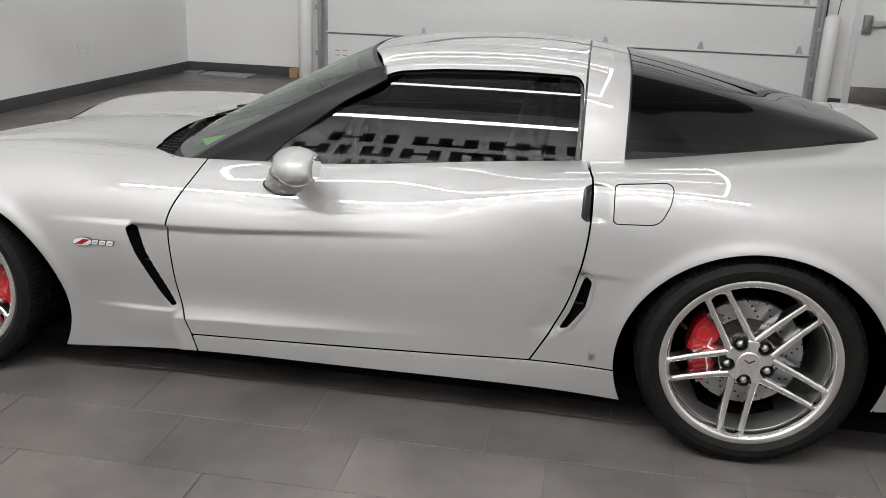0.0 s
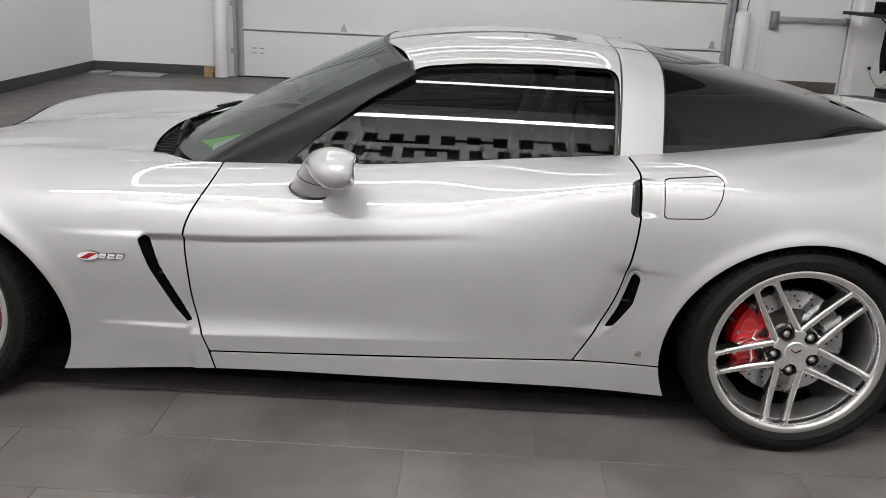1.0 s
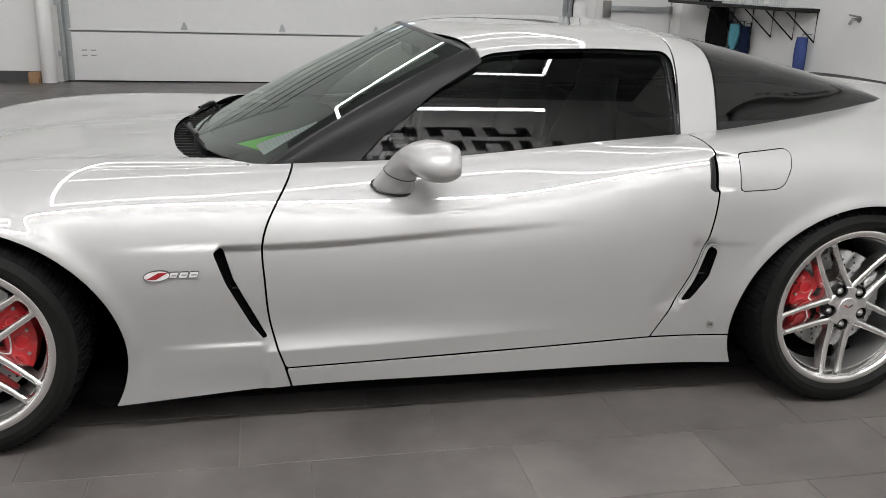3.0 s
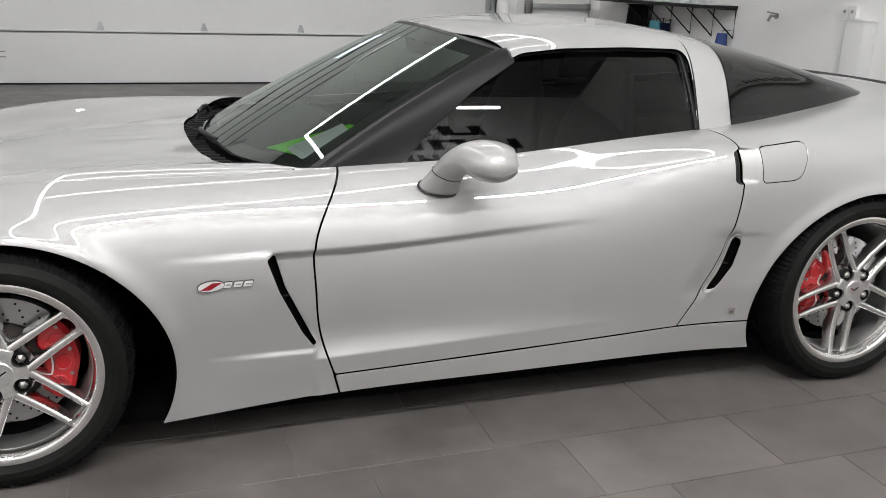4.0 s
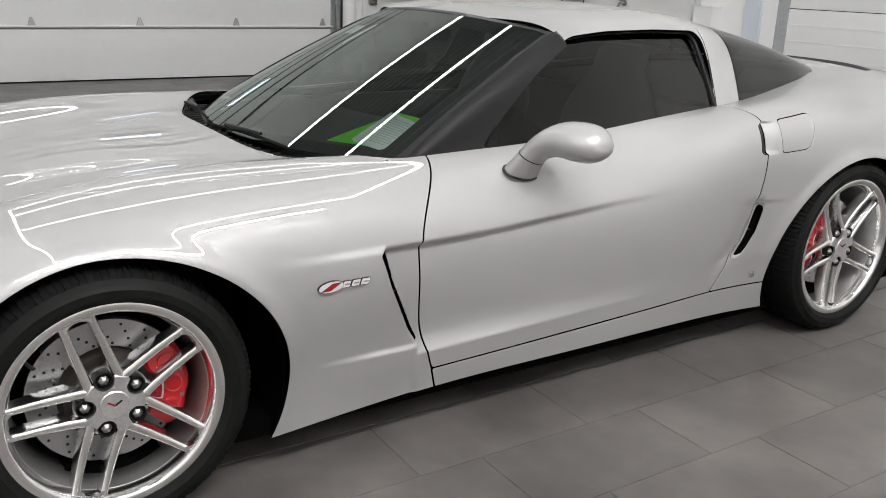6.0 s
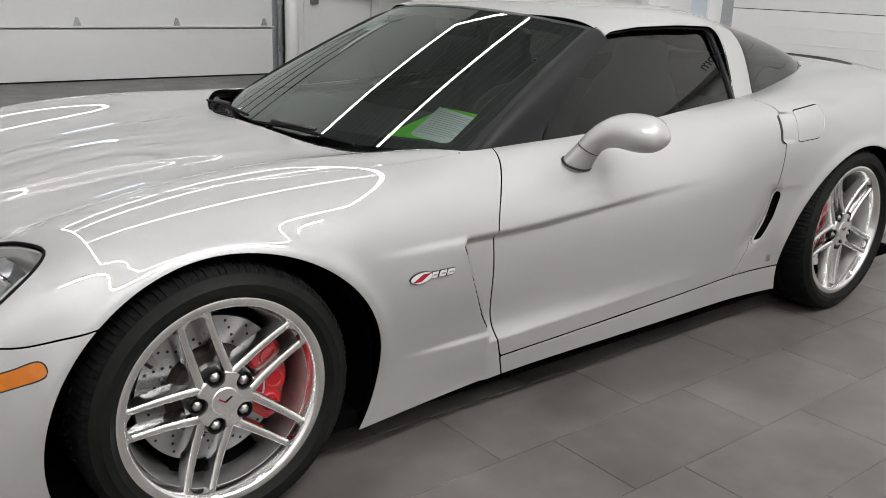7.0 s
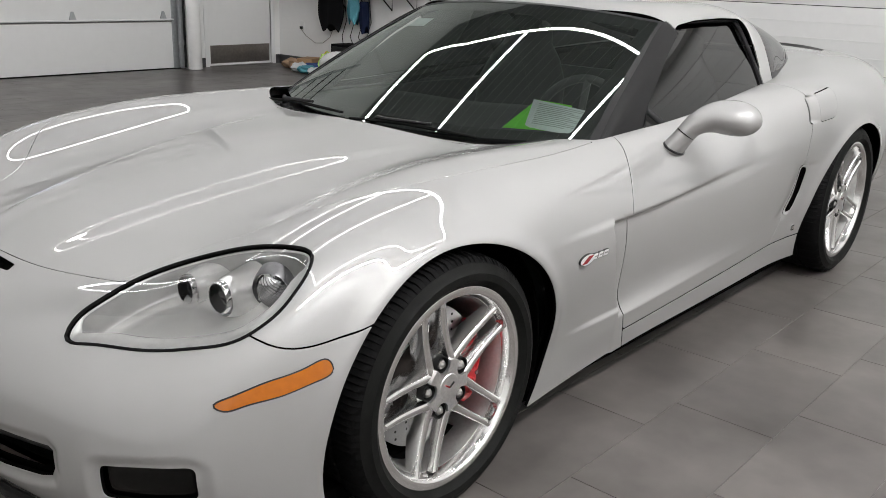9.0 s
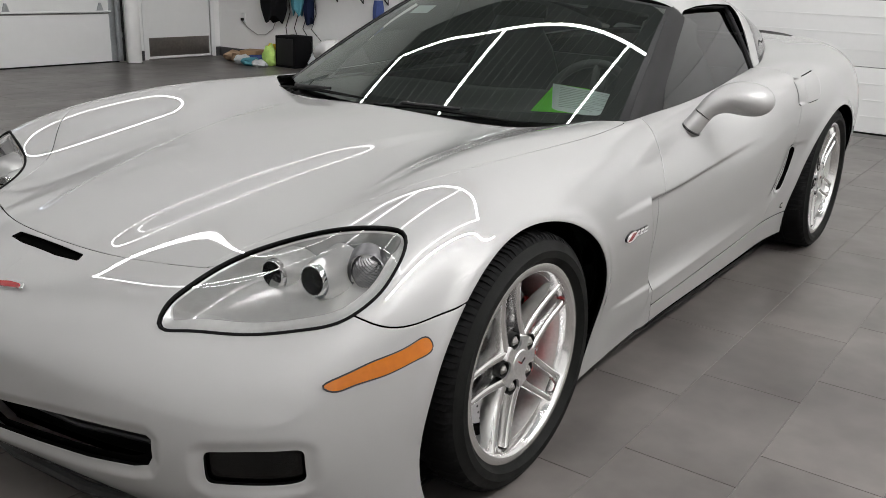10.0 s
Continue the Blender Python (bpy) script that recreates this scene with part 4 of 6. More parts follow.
# the ledge is broad along the lower edge and narrow along the upper one
ledge = 0.007 + 0.022 * smooth(((lamp_bowl.P[:, 1] - 0.45) * 0.697 - (lamp_bowl.P[:, 0] + 2.03) * 0.717 + 0.03) / 0.05)
lamp_bowl.P = lamp_bowl.P - lamp_bowl.N * (0.006 + 0.010 * smooth(edge / 0.02) + 0.045 * smooth((edge - ledge + 0.002) / 0.022))[:, None]
lamp_ledge = lamp_bowl.clip(edge - ledge)
lamp_well = lamp_bowl.clip(ledge - edge)
lamp_rim = on_body(BODY, (0, 1), [tuple(p) for p in LAMP], 0.0)
for s in (-1, 1):
    lamp = panel("headlight", [(lamp_ledge, s)], SATIN, car, "clear teardrop headlight with two projectors", rim=False, own=True)
    panel("reflector_bowl", [(lamp_well, s)], REFLECTOR, lamp, rim=False, own=True)
    panel("lens", [(lamp_lens, s)], LENS, lamp, rim=False, offset=-0.002)
    part("gasket", sided(lambda: strip_loop(lamp_rim, 0.0036), s), TREAD, lamp)
    for (x, y, z), r in (((-1.812, -0.545, 0.592), 0.030), ((-1.808, -0.660, 0.604), 0.032)):
        def ring():
            bm = lathe([(r - 0.0015, -0.003), (r + 0.0005, -0.004), (r + 0.003, 0.0), (r + 0.003, 0.03), (r - 0.0015, 0.03)], 32)
            bmesh.ops.transform(bm, matrix=Matrix.Translation((x, y, z)) @ Matrix.Rotation(radians(-90), 4, "Z"), verts=bm.verts)
            return bm

        def eye():
            bm = lathe([(0.0, 0.004), (r * 0.5, 0.007), (r * 0.85, 0.013), (r - 0.001, 0.02), (r - 0.001, 0.05), (0.0, 0.05)], 32, closed=False)
            bmesh.ops.transform(bm, matrix=Matrix.Translation((x, y, z)) @ Matrix.Rotation(radians(-90), 4, "Z"), verts=bm.verts)
            return bm

        def shroud():
            bm = lathe([(r + 0.005, 0.012), (r + 0.014, 0.03), (r + 0.03, 0.10), (r + 0.026, 0.10), (r, 0.04)], 32)
            bmesh.ops.transform(bm, matrix=Matrix.Translation((x - 0.004, y, z - 0.004)) @ Matrix.Rotation(radians(-90), 4, "Z"), verts=bm.verts)
            return bm
        part("projector_ring", sided(ring, s), CHROME, lamp)
        part("projector", sided(eye, s), LAMP_GLASS, lamp)
        part("shroud", sided(shroud, s), SATIN, lamp)

    turn_at = Matrix.Translation((-1.735, -0.745, 0.626)) @ Matrix.Rotation(radians(35), 4, "Z") @ Matrix.Rotation(radians(-25), 4, "Y")

    def turn_lamp():
        """A shallow dish of small facets in rows."""
        bm = bmesh.new()
        n = 14
        rows = [[bm.verts.new((-0.026 * math.sqrt(max(0, 1 - u * u - v * v * 0.9)) + 0.0022 * ((i + j) % 2), 0.034 * u, 0.046 * v)) for i, u in enumerate(np.linspace(-0.99, 0.99, n) * math.sqrt(1 - 0.9 * v * v))]
                for j, v in enumerate(np.linspace(-0.97, 0.97, 22))]
        for a, b in zip(rows, rows[1:]):
            for k in range(n - 1):
                bm.faces.new((a[k], a[k + 1], b[k + 1], b[k]))
        bmesh.ops.recalc_face_normals(bm, faces=bm.faces)
        bmesh.ops.transform(bm, matrix=turn_at, verts=bm.verts)
        return bm

    def turn_hood():
        rings = []
        for grow, back in ((1.0, 0.004), (1.16, -0.008), (1.2, 0.0), (1.1, 0.03)):
            rings.append([(back, 0.035 * grow * math.cos(k * math.tau / 36), 0.047 * grow * math.sin(k * math.tau / 36)) for k in range(36)])
        bm = loft(rings, cap=False)
        bmesh.ops.transform(bm, matrix=turn_at, verts=bm.verts)
        return bm
    part("turn_reflector", sided(turn_lamp, s), PRISM, lamp, smooth=False)
    part("reflector_surround", sided(turn_hood, s), SMOKE, lamp)
    # edges of the openings
    part("marker_seal", sided(lambda: strip_loop(on_body(BODY, (0, 2), MARKER, -0.001), 0.0021), s), TRIM, car)
    vent_back = BODY.clip(side_distance(BODY, FENDER_VENT) - 0.02)
    vent = panel("fender_vent", [(vent_back, s)], DEEP_SHADE, car, "black slanted air vent behind the front wheel", rim=False, offset=-0.016)
    for z in (0.47,):
        x = float(np.interp(z, VENT_Z, VENT_X)) + 0.016
        part("vane", sided(lambda: box((x - 0.026, -0.874, z - 0.002), (x - 0.006, -0.858, z + 0.002), 0.0008), s), PLASTIC, vent)
    vent_back = BODY.clip(side_distance(BODY, REAR_VENT) - 0.02)
    vent = panel("quarter_vent", [(vent_back, s)], DEEP_SHADE, car, "black slanted air inlet ahead of the rear wheel", rim=False, offset=-0.014)
    bezel = BODY.clip(side_distance(BODY, REAR_VENT) - 0.009)
    bezel = bezel.clip(-side_distance(bezel, REAR_VENT) - 0.001)
    panel("bezel", [(bezel, s)], PAINT, vent, "silver lip round the inlet", depth=0.009, offset=0.004)
    for z in (0.46,):
        part("vane", sided(lambda: box((0.812, -0.872, z - 0.002), (0.850, -0.855, z + 0.002), 0.0008), s), PLASTIC, vent)
    fog_back = BODY.clip(face_distance(BODY, FOG) - 0.01)
    fog = panel("fog_lamp_recess", [(fog_back, s)], PLASTIC, car, "dark fog lamp opening in the bumper", rim=False, offset=-0.05)
    fog_pane = BODY.clip(face_distance(BODY, FOG) + 0.004)
    panel("fog_lens", [(fog_pane, s)], TINTED, fog, rim=False, offset=-0.014)

grille_back = BODY.clip(face_distance(BODY, GRILLE, -1.95) - 0.03)
grille = panel("grille", [(grille_back, -1), (grille_back, 1)], DEEP_SHADE, car, "wide black lower grille opening", rim=False, offset=-0.07)
part("grille_bar", tube([(-2.06, -0.44, 0.262), (-2.11, -0.25, 0.255), (-2.13, 0, 0.252), (-2.11, 0.25, 0.255), (-2.06, 0.44, 0.262)], 0.008, 8), PLASTIC, grille)
scoop_back = BODY.clip(plan_distance(BODY, SCOOP) - 0.012)
panel("nose_scoop", [(scoop_back, -1), (scoop_back, 1)], DEEP_SHADE, car, "narrow black air slot above the badge", rim=False, offset=-0.015)
part("front_lip", tube([(-1.70, -0.885, 0.108), (-1.90, -0.79, 0.102), (-2.03, -0.56, 0.098), (-2.11, -0.25, 0.096), (-2.13, 0, 0.096), (-2.11, 0.25, 0.096), (-2.03, 0.56, 0.098), (-1.90, 0.79, 0.102), (-1.70, 0.885, 0.108)], 0.014, 8), PLASTIC, car)


def flag_badge(name, at, normal_turn, size, parent):
    """A crossed-flags badge as two plain wing shapes on a chrome rim."""
    for k, (m_, pts) in enumerate(((RED_DEEP, [(0.004, -0.006), (0.05, 0.004), (0.088, 0.012), (0.082, 0.022), (0.045, 0.018), (0.0, 0.006)]),
                                   (PLASTIC, [(-0.004, -0.006), (-0.05, 0.004), (-0.088, 0.012), (-0.082, 0.022), (-0.045, 0.018), (-0.0, 0.006)]))):
        outline = rounded([(p * size, q * size) for p, q in pts], 0.003)
        big = rounded([(p * size * 1.05 + (0.003 if p > 0 else -0.003), q * size * 1.25 - 0.001) for p, q in pts], 0.003)
        for o, a, b, mm in ((big, 0.0, 0.003, CHROME), (outline, 0.0, 0.0048, m_)):
            bm = prism(o, a, b, "z", 0.98)
            bmesh.ops.transform(bm, matrix=at, verts=bm.verts)
            part(name, bm, mm, parent)


nose_at = Matrix.Translation((-2.138, 0, 0.5265)) @ Matrix.Rotation(radians(-32), 4, "Y") @ Matrix.Rotation(radians(-90), 4, "Z")
flag_badge("nose_badge", nose_at, 0, 1.05, car)

# lettered badge on each fender, as plain plates
for s in (-1, 1):
    for x0, x1, mm, slant in ((-0.845, -0.79, RED_DEEP, 0.012), (-0.783, -0.762, LETTER_METAL, 0.003), (-0.757, -0.735, LETTER_METAL, 0.003), (-0.731, -0.708, LETTER_METAL, 0.003)):
        outline = rounded([(x0 - slant, 0.5225), (x1 - slant, 0.5225), (x1 + slant, 0.5385), (x0 + slant, 0.5385)], 0.003)
        big = rounded([(x0 - slant - 0.0012, 0.5212), (x1 - slant + 0.0012, 0.5212), (x1 + slant + 0.0012, 0.5398), (x0 + slant - 0.0012, 0.5398)], 0.004)
        if mm is RED_DEEP:
            oval = [(-0.816 + 0.034 * math.cos(k * math.tau / 32) + 0.006 * math.sin(k * math.tau / 32), 0.530 + 0.0145 * math.sin(k * math.tau / 32)) for k in range(32)]
            rim_oval = [(-0.816 + (p + 0.816) * 1.04, 0.530 + (q - 0.530) * 1.08) for p, q in oval]
            part("badge", sided(lambda: prism(rim_oval, -0.904, -0.9212, "y", 0.98), s), TRIM, car)
            part("badge", sided(lambda: prism(oval, -0.904, -0.9220, "y", 0.97), s), LETTER_METAL, car)
            stroke = rounded([(-0.845, 0.5205), (-0.818, 0.5205), (-0.786, 0.5395), (-0.812, 0.5395)], 0.003)
            part("badge", sided(lambda: prism(stroke, -0.906, -0.9228, "y"), s), mm, car)
        else:
            hole = rounded([(x0 + 0.005, 0.5285), (x1 - 0.003, 0.5285), (x1 - 0.002, 0.5325), (x0 + 0.006, 0.5325)], 0.0015)
            part("badge", sided(lambda: prism(big, -0.90, -0.9186, "y", 0.99), s), TRIM, car)
            part("badge", sided(lambda: prism(outline, -0.90, -0.9195, "y", 0.97), s), mm, car)
            part("badge", sided(lambda: prism(hole, -0.905, -0.9203, "y"), s), PAINT, car)
    part("fuel_badge", sided(lambda: prism(rounded([(0.866, 0.274), (0.889, 0.274), (0.889, 0.299), (0.866, 0.299)], 0.003), -0.866, -0.876, "y", 0.95), s), CHROME, car)
    part("fuel_badge_mark", sided(lambda: prism(rounded([(0.871, 0.280), (0.884, 0.280), (0.884, 0.293), (0.871, 0.293)], 0.002), -0.87, -0.8768, "y"), s), STEEL, car)


# door mirrors
def mirror_rings(path, a, b, n=24):
    pts = [Vector(p) for p in path]
    rings = []
    for i, p in enumerate(pts):
        t = (pts[min(i + 1, len(pts) - 1)] - pts[max(i - 1, 0)]).normalized()
        sx = (Vector((1, 0, 0)) - t * t.x).normalized()
        up = t.cross(sx)
        rings.append([tuple(p + sx * a[i] * math.cos(k * math.tau / n) + up * b[i] * math.sin(k * math.tau / n)) for k in range(n)])
    return rings


MIRROR_PATH = cubic(list(range(9)), [(-0.155, -0.785, 0.720), (-0.153, -0.806, 0.742), (-0.140, -0.834, 0.788), (-0.120, -0.861, 0.824), (-0.088, -0.900, 0.845), (-0.060, -0.945, 0.847), (-0.032, -0.985, 0.843), (-0.012, -1.010, 0.838), (-0.002, -1.021, 0.836)], np.linspace(0, 8, 33))
MIRROR_SIZE = cubic(list(range(9)), [(0.070, 0.032), (0.066, 0.032), (0.051, 0.030), (0.053, 0.037), (0.066, 0.050), (0.077, 0.056), (0.072, 0.051), (0.042, 0.032), (0.010, 0.009)], np.linspace(0, 8, 33))
for s in (-1, 1):
    def foot():
        return loft(mirror_rings(MIRROR_PATH[:9], MIRROR_SIZE[:9, 0], MIRROR_SIZE[:9, 1]))

    def head():
        rings = mirror_rings(MIRROR_PATH[8:], MIRROR_SIZE[8:, 0], MIRROR_SIZE[8:, 1])
        rings = [[(min(x, 0.0), y, z) for x, y, z in ring] for ring in rings]
        return loft(rings)
    mirror = part("door_mirror", sided(head, s), PAINT, car)
    part("mirror_foot", sided(foot, s), PAINT, mirror)
    part("mirror_joint", sided(lambda: loft(mirror_rings(MIRROR_PATH[8:10], MIRROR_SIZE[8:10, 0] + 0.0012, MIRROR_SIZE[8:10, 1] + 0.0012)[:1] + [[(x, y - 0.001, z + 0.0022) for x, y, z in mirror_rings(MIRROR_PATH[8:10], MIRROR_SIZE[8:10, 0] + 0.0012, MIRROR_SIZE[8:10, 1] + 0.0012)[0]]]), s), TRIM, mirror)
    part("mirror_gasket", sided(lambda: tube(mirror_rings(MIRROR_PATH[3:6], MIRROR_SIZE[3:6, 0] + 0.001, MIRROR_SIZE[3:6, 1] + 0.001)[1], 0.004, 6, True), s), TRIM, mirror)

    def mirror_glass():
        ring = [(0.0015, -0.950 + 0.046 * math.cos(k * math.tau / 28), 0.846 + 0.036 * math.sin(k * math.tau / 28)) for k in range(28)]
        return loft([ring, [(x + 0.002, y, z) for x, y, z in ring]])
    part("mirror_glass", sided(mirror_glass, s), CHROME, mirror)

# screen border, cowl, wipers, spoiler
frit = SCREEN.clip(np.maximum(SCREEN.Q[:, 0] - 0.862, SCREEN.Q[:, 1] - 1.96))
frit = frit.clip(-np.maximum(np.maximum(0.055 - frit.Q[:, 0], frit.Q[:, 0] - 0.775), frit.Q[:, 1] - 1.77))
panel("screen_border", [(frit, -1), (frit, 1)], TRIM, car, rim=False, offset=-0.005)
header = SCREEN.clip(np.maximum(0.842 - SCREEN.Q[:, 0], SCREEN.Q[:, 1] - 1.98))
panel("screen_seal", [(header, -1), (header, 1)], TRIM, car, rim=False, offset=0.0012)
edge_seal = SCREEN.clip(1.915 - SCREEN.Q[:, 1])
for s in (-1, 1):
    panel("screen_edge_seal", [(edge_seal, s)], TRIM, car, rim=False, offset=0.001)

rings = []
for i in range(41):
    y = -0.70 + 1.40 * i / 40
    w = abs(y)
    xf = np.interp(w, [0, 0.25, 0.5, 0.69, 0.74], [-0.85, -0.835, -0.775, -0.665, -0.58])
    xr = np.interp(w, [0, 0.36, 0.6, 0.75], [-0.72, -0.68, -0.57, -0.48])
    rings.append([(xf, y, 0.772), (xf + 0.012, y, 0.756), ((xf + xr) / 2, y, 0.750), (xr, y, 0.752), (xr, y, 0.735), (xf, y, 0.735)])
cowl = part("cowl_tray", loft(rings), TRIM, car, "black plastic cowl below the windscreen")
for i in range(26):
    y = -0.62 + 0.05 * i
    w = abs(y)
    xf = float(np.interp(w, [0, 0.25, 0.5, 0.69, 0.74], [-0.85, -0.835, -0.775, -0.665, -0.58]))
    part("louvre", box((xf + 0.02, y - 0.004, 0.75), (xf + 0.085, y + 0.004, 0.762), 0.001), PLASTIC, cowl)
for pivot, elbow, tip in (((-0.775, -0.02, 0.772), (-0.772, -0.10, 0.800), (-0.700, -0.42, 0.786)), ((-0.70, 0.52, 0.772), (-0.735, 0.47, 0.800), (-0.785, 0.10, 0.806))):
    arm = part("wiper", tube([pivot, ((pivot[0] + elbow[0]) / 2, (pivot[1] + elbow[1]) / 2, elbow[2]), elbow, tuple((Vector(elbow) + Vector(tip)) / 2 + Vector((0, 0, 0.008)))], [0.010, 0.009, 0.007, 0.005], 8), TRIM, car, "black wiper arm resting below the screen")
    a, b = Vector(elbow), Vector(tip)
    d = b - a
    part("wiper_blade", tube([a - d * 0.45 + Vector((0.0, 0, -0.018)), a + d * 0.2 + Vector((0, 0, -0.004)), b + Vector((0, 0, -0.008))], [0.004, 0.007, 0.004], 6), RUBBER, arm)
    part("wiper_pivot", lathe([(0.0, 0.0), (0.016, 0.0), (0.018, 0.02), (0.0, 0.02)], 16, closed=False), PLASTIC, arm)
    bpy.data.objects[arm.children[-1].name].matrix_basis = Matrix.Translation(pivot) @ Matrix.Rotation(radians(-90), 4, "X")

rings = []
for i in range(31):
    t = -1 + 2 * i / 30
    y, x = 0.52 * t, 2.04 - 0.10 * t * t
    h = 0.015 * (1 - abs(t) ** 6) + 0.002
    rings.append([(x - 0.05, y, 0.941), (x - 0.01, y, 0.951 + h * 0.6), (x + 0.02, y, 0.951 + h), (x + 0.026, y, 0.948 + h), (x + 0.03, y, 0.93)])
part("spoiler", loft(rings), PLASTIC, car, "low dark rear lip spoiler")

# hatch seams
for s in (-1, 1):
    hatch_edge = CABIN.clip(np.maximum(0.931 - CABIN.P[:, 0], 3.62 - CABIN.Q[:, 1]))
    panel("hatch_seal", [(hatch_edge, s)], TRIM, car, rim=False, offset=0.001)
seam = CABIN.clip(np.maximum(0.784 - CABIN.P[:, 0], CABIN.P[:, 0] - 0.794))
panel("roof_seal", [(seam, -1), (seam, 1)], TRIM, car, rim=False, offset=-0.004)
seam = CABIN.clip(np.maximum(0.922 - CABIN.P[:, 0], CABIN.P[:, 0] - 0.935))
panel("hoop_seal", [(seam, -1), (seam, 1)], TRIM, car, rim=False, offset=-0.003)

# ---- the cabin ----
rings = []
for i in range(29):
    y = -0.70 + 1.40 * i / 28
    drop = 0.05 * (abs(y) / 0.7) ** 4
    hump = 0.02 * math.exp(-((y + 0.37) / 0.2) ** 2)
    rings.append([(-0.70 + 0.25 * (abs(y) / 0.7) ** 3, y, 0.752), (-0.55, y, 0.785 - drop), (-0.40, y, 0.815 + hump - drop), (-0.30, y, 0.815 + hump - drop), (-0.22, y, 0.76), (-0.18, y, 0.62), (-0.2, y, 0.35), (-0.70, y, 0.35)])
part("dashboard", loft(rings), CABIN_BLACK, car, "black padded dashboard")
wheel_m = Matrix.Translation((-0.08, -0.37, 0.745)) @ Matrix.Rotation(radians(-68), 4, "Y")
ring = tube([(0.178 * math.cos(k * math.tau / 40), 0.178 * math.sin(k * math.tau / 40), 0) for k in range(40)], 0.016, 10, True)
bmesh.ops.transform(ring, matrix=wheel_m, verts=ring.verts)
steer = part("steering_wheel", ring, LEATHER, car)
for a in (0, 180, 90):
    spoke = tube([(0.02 * math.cos(radians(a)), 0.02 * math.sin(radians(a)), -0.02), (0.17 * math.cos(radians(a)), 0.17 * math.sin(radians(a)), 0)], 0.014, 8)
    bmesh.ops.transform(spoke, matrix=wheel_m @ Matrix.Rotation(radians(180), 4, "Z"), verts=spoke.verts)
    part("wheel_spoke", spoke, LEATHER, steer)
hub = lathe([(0.0, -0.03), (0.05, -0.028), (0.06, 0.0), (0.05, 0.04), (0.0, 0.04)], 24, closed=False)
bmesh.ops.transform(hub, matrix=wheel_m @ Matrix.Rotation(radians(90), 4, "X"), verts=hub.verts)
part("wheel_hub", hub, LEATHER, steer)
for y in (-0.37, 0.37):
    seat = part("seat", box((0.05, y - 0.24, 0.24), (0.55, y + 0.24, 0.46), 0.06), LEATHER, car)
    back = []
    for z, x, hw, d in ((0.42, 0.50, 0.23, 0.07), (0.60, 0.54, 0.25, 0.075), (0.80, 0.58, 0.24, 0.07), (0.90, 0.60, 0.19, 0.06), (0.97, 0.615, 0.13, 0.05), (1.04, 0.63, 0.12, 0.045), (1.065, 0.635, 0.08, 0.03)):
        back.append([(x + d * math.cos(k * math.tau / 20), y + hw * math.copysign(abs(math.sin(k * math.tau / 20)) ** 0.6, math.sin(k * math.tau / 20)), z) for k in range(20)])
    part("seat_back", loft(back), LEATHER, seat)
part("rear_bulkhead", box((0.80, -0.66, 0.2), (0.83, 0.66, 0.86)), CABIN_BLACK, car)
part("load_floor", box((0.83, -0.62, 0.70), (1.75, 0.62, 0.72)), CABIN_BLACK, car)
part("cabin_floor", box((-0.7, -0.80, 0.16), (0.83, 0.80, 0.19)), CABIN_BLACK, car)
for s in (-1, 1):
    part("door_card", sided(lambda: box((-0.45, -0.78, 0.2), (0.82, -0.735, 0.765), 0.01), s), CABIN_BLACK, car)
lens = rounded([(-0.12, -0.026), (0.12, -0.026), (0.125, 0.02), (0.08, 0.034), (-0.08, 0.034), (-0.125, 0.02)], 0.012)
bm = prism(lens, -0.012, 0.016, "x", 0.93)
bmesh.ops.transform(bm, matrix=Matrix.Translation((0.02, 0.0, 1.085)) @ Matrix.Rotation(radians(-10), 4, "Y"), verts=bm.verts)
rear_view = part("rear_view_mirror", bm, PLASTIC, car)
part("mirror_stem", tube([(0.015, 0, 1.10), (-0.035, 0, 1.135)], 0.009, 8), PLASTIC, rear_view)


def sheet(corners, n=10, sag=0.0, thick=0.0012):
    """A sheet of paper between four corners, slightly bowed."""
    a, b, c, d = [Vector(p) for p in corners]
    bm = bmesh.new()
    rows = []
    for lift in (0, -thick):
        grid = []
        for i in range(n + 1):
            u = i / n
            grid.append([])
            for j in range(n + 1):
                v = j / n
                p = (a * (1 - u) + b * u) * (1 - v) + (d * (1 - u) + c * u) * v
                p.z += sag * math.sin(math.pi * u) * math.sin(math.pi * v) + 0.25 * sag * math.sin(7 * u + 3 * v) + lift
                grid[-1].append(bm.verts.new(p))
        rows.append(grid)
    for k, grid in enumerate(rows):
        for i in range(n):
            for j in range(n):
                f = (grid[i][j], grid[i + 1][j], grid[i + 1][j + 1], grid[i][j + 1])
                bm.faces.new(f if k == 0 else f[::-1])
    return bm


card = tagged(part("green_card", sheet([(-0.602, -0.440, 0.803), (-0.320, -0.364, 0.858), (-0.262, -0.472, 0.846), (-0.50, -0.60, 0.800)], 8, 0.002), GREEN), "fluorescent green card lying on the dashboard", "card")
paper = tagged(part("paper_sheet", sheet([(-0.548, -0.486, 0.806), (-0.346, -0.371, 0.862), (-0.352, -0.672, 0.845), (-0.500, -0.694, 0.793)], 10, 0.004), PAPER), "white printed sheet lying on the green card", "paper")
for k in range(12):
    t = 0.10 + 0.066 * k
    a, b = Vector((-0.548, -0.486, 0.806)), Vector((-0.346, -0.371, 0.862))
    c, d = Vector((-0.352, -0.672, 0.845)), Vector((-0.500, -0.694, 0.793))
    p, q = a.lerp(b, t), d.lerp(c, t)
    lift = Vector((0, 0, 0.0065))
    part("print_line", tube([p.lerp(q, 0.1) + lift, p.lerp(q, 0.5) + lift + Vector((0, 0, 0.002)), p.lerp(q, 0.9 - 0.3 * ((k * 7) % 3 == 0)) + lift], 0.0009, 4), INK, paper)
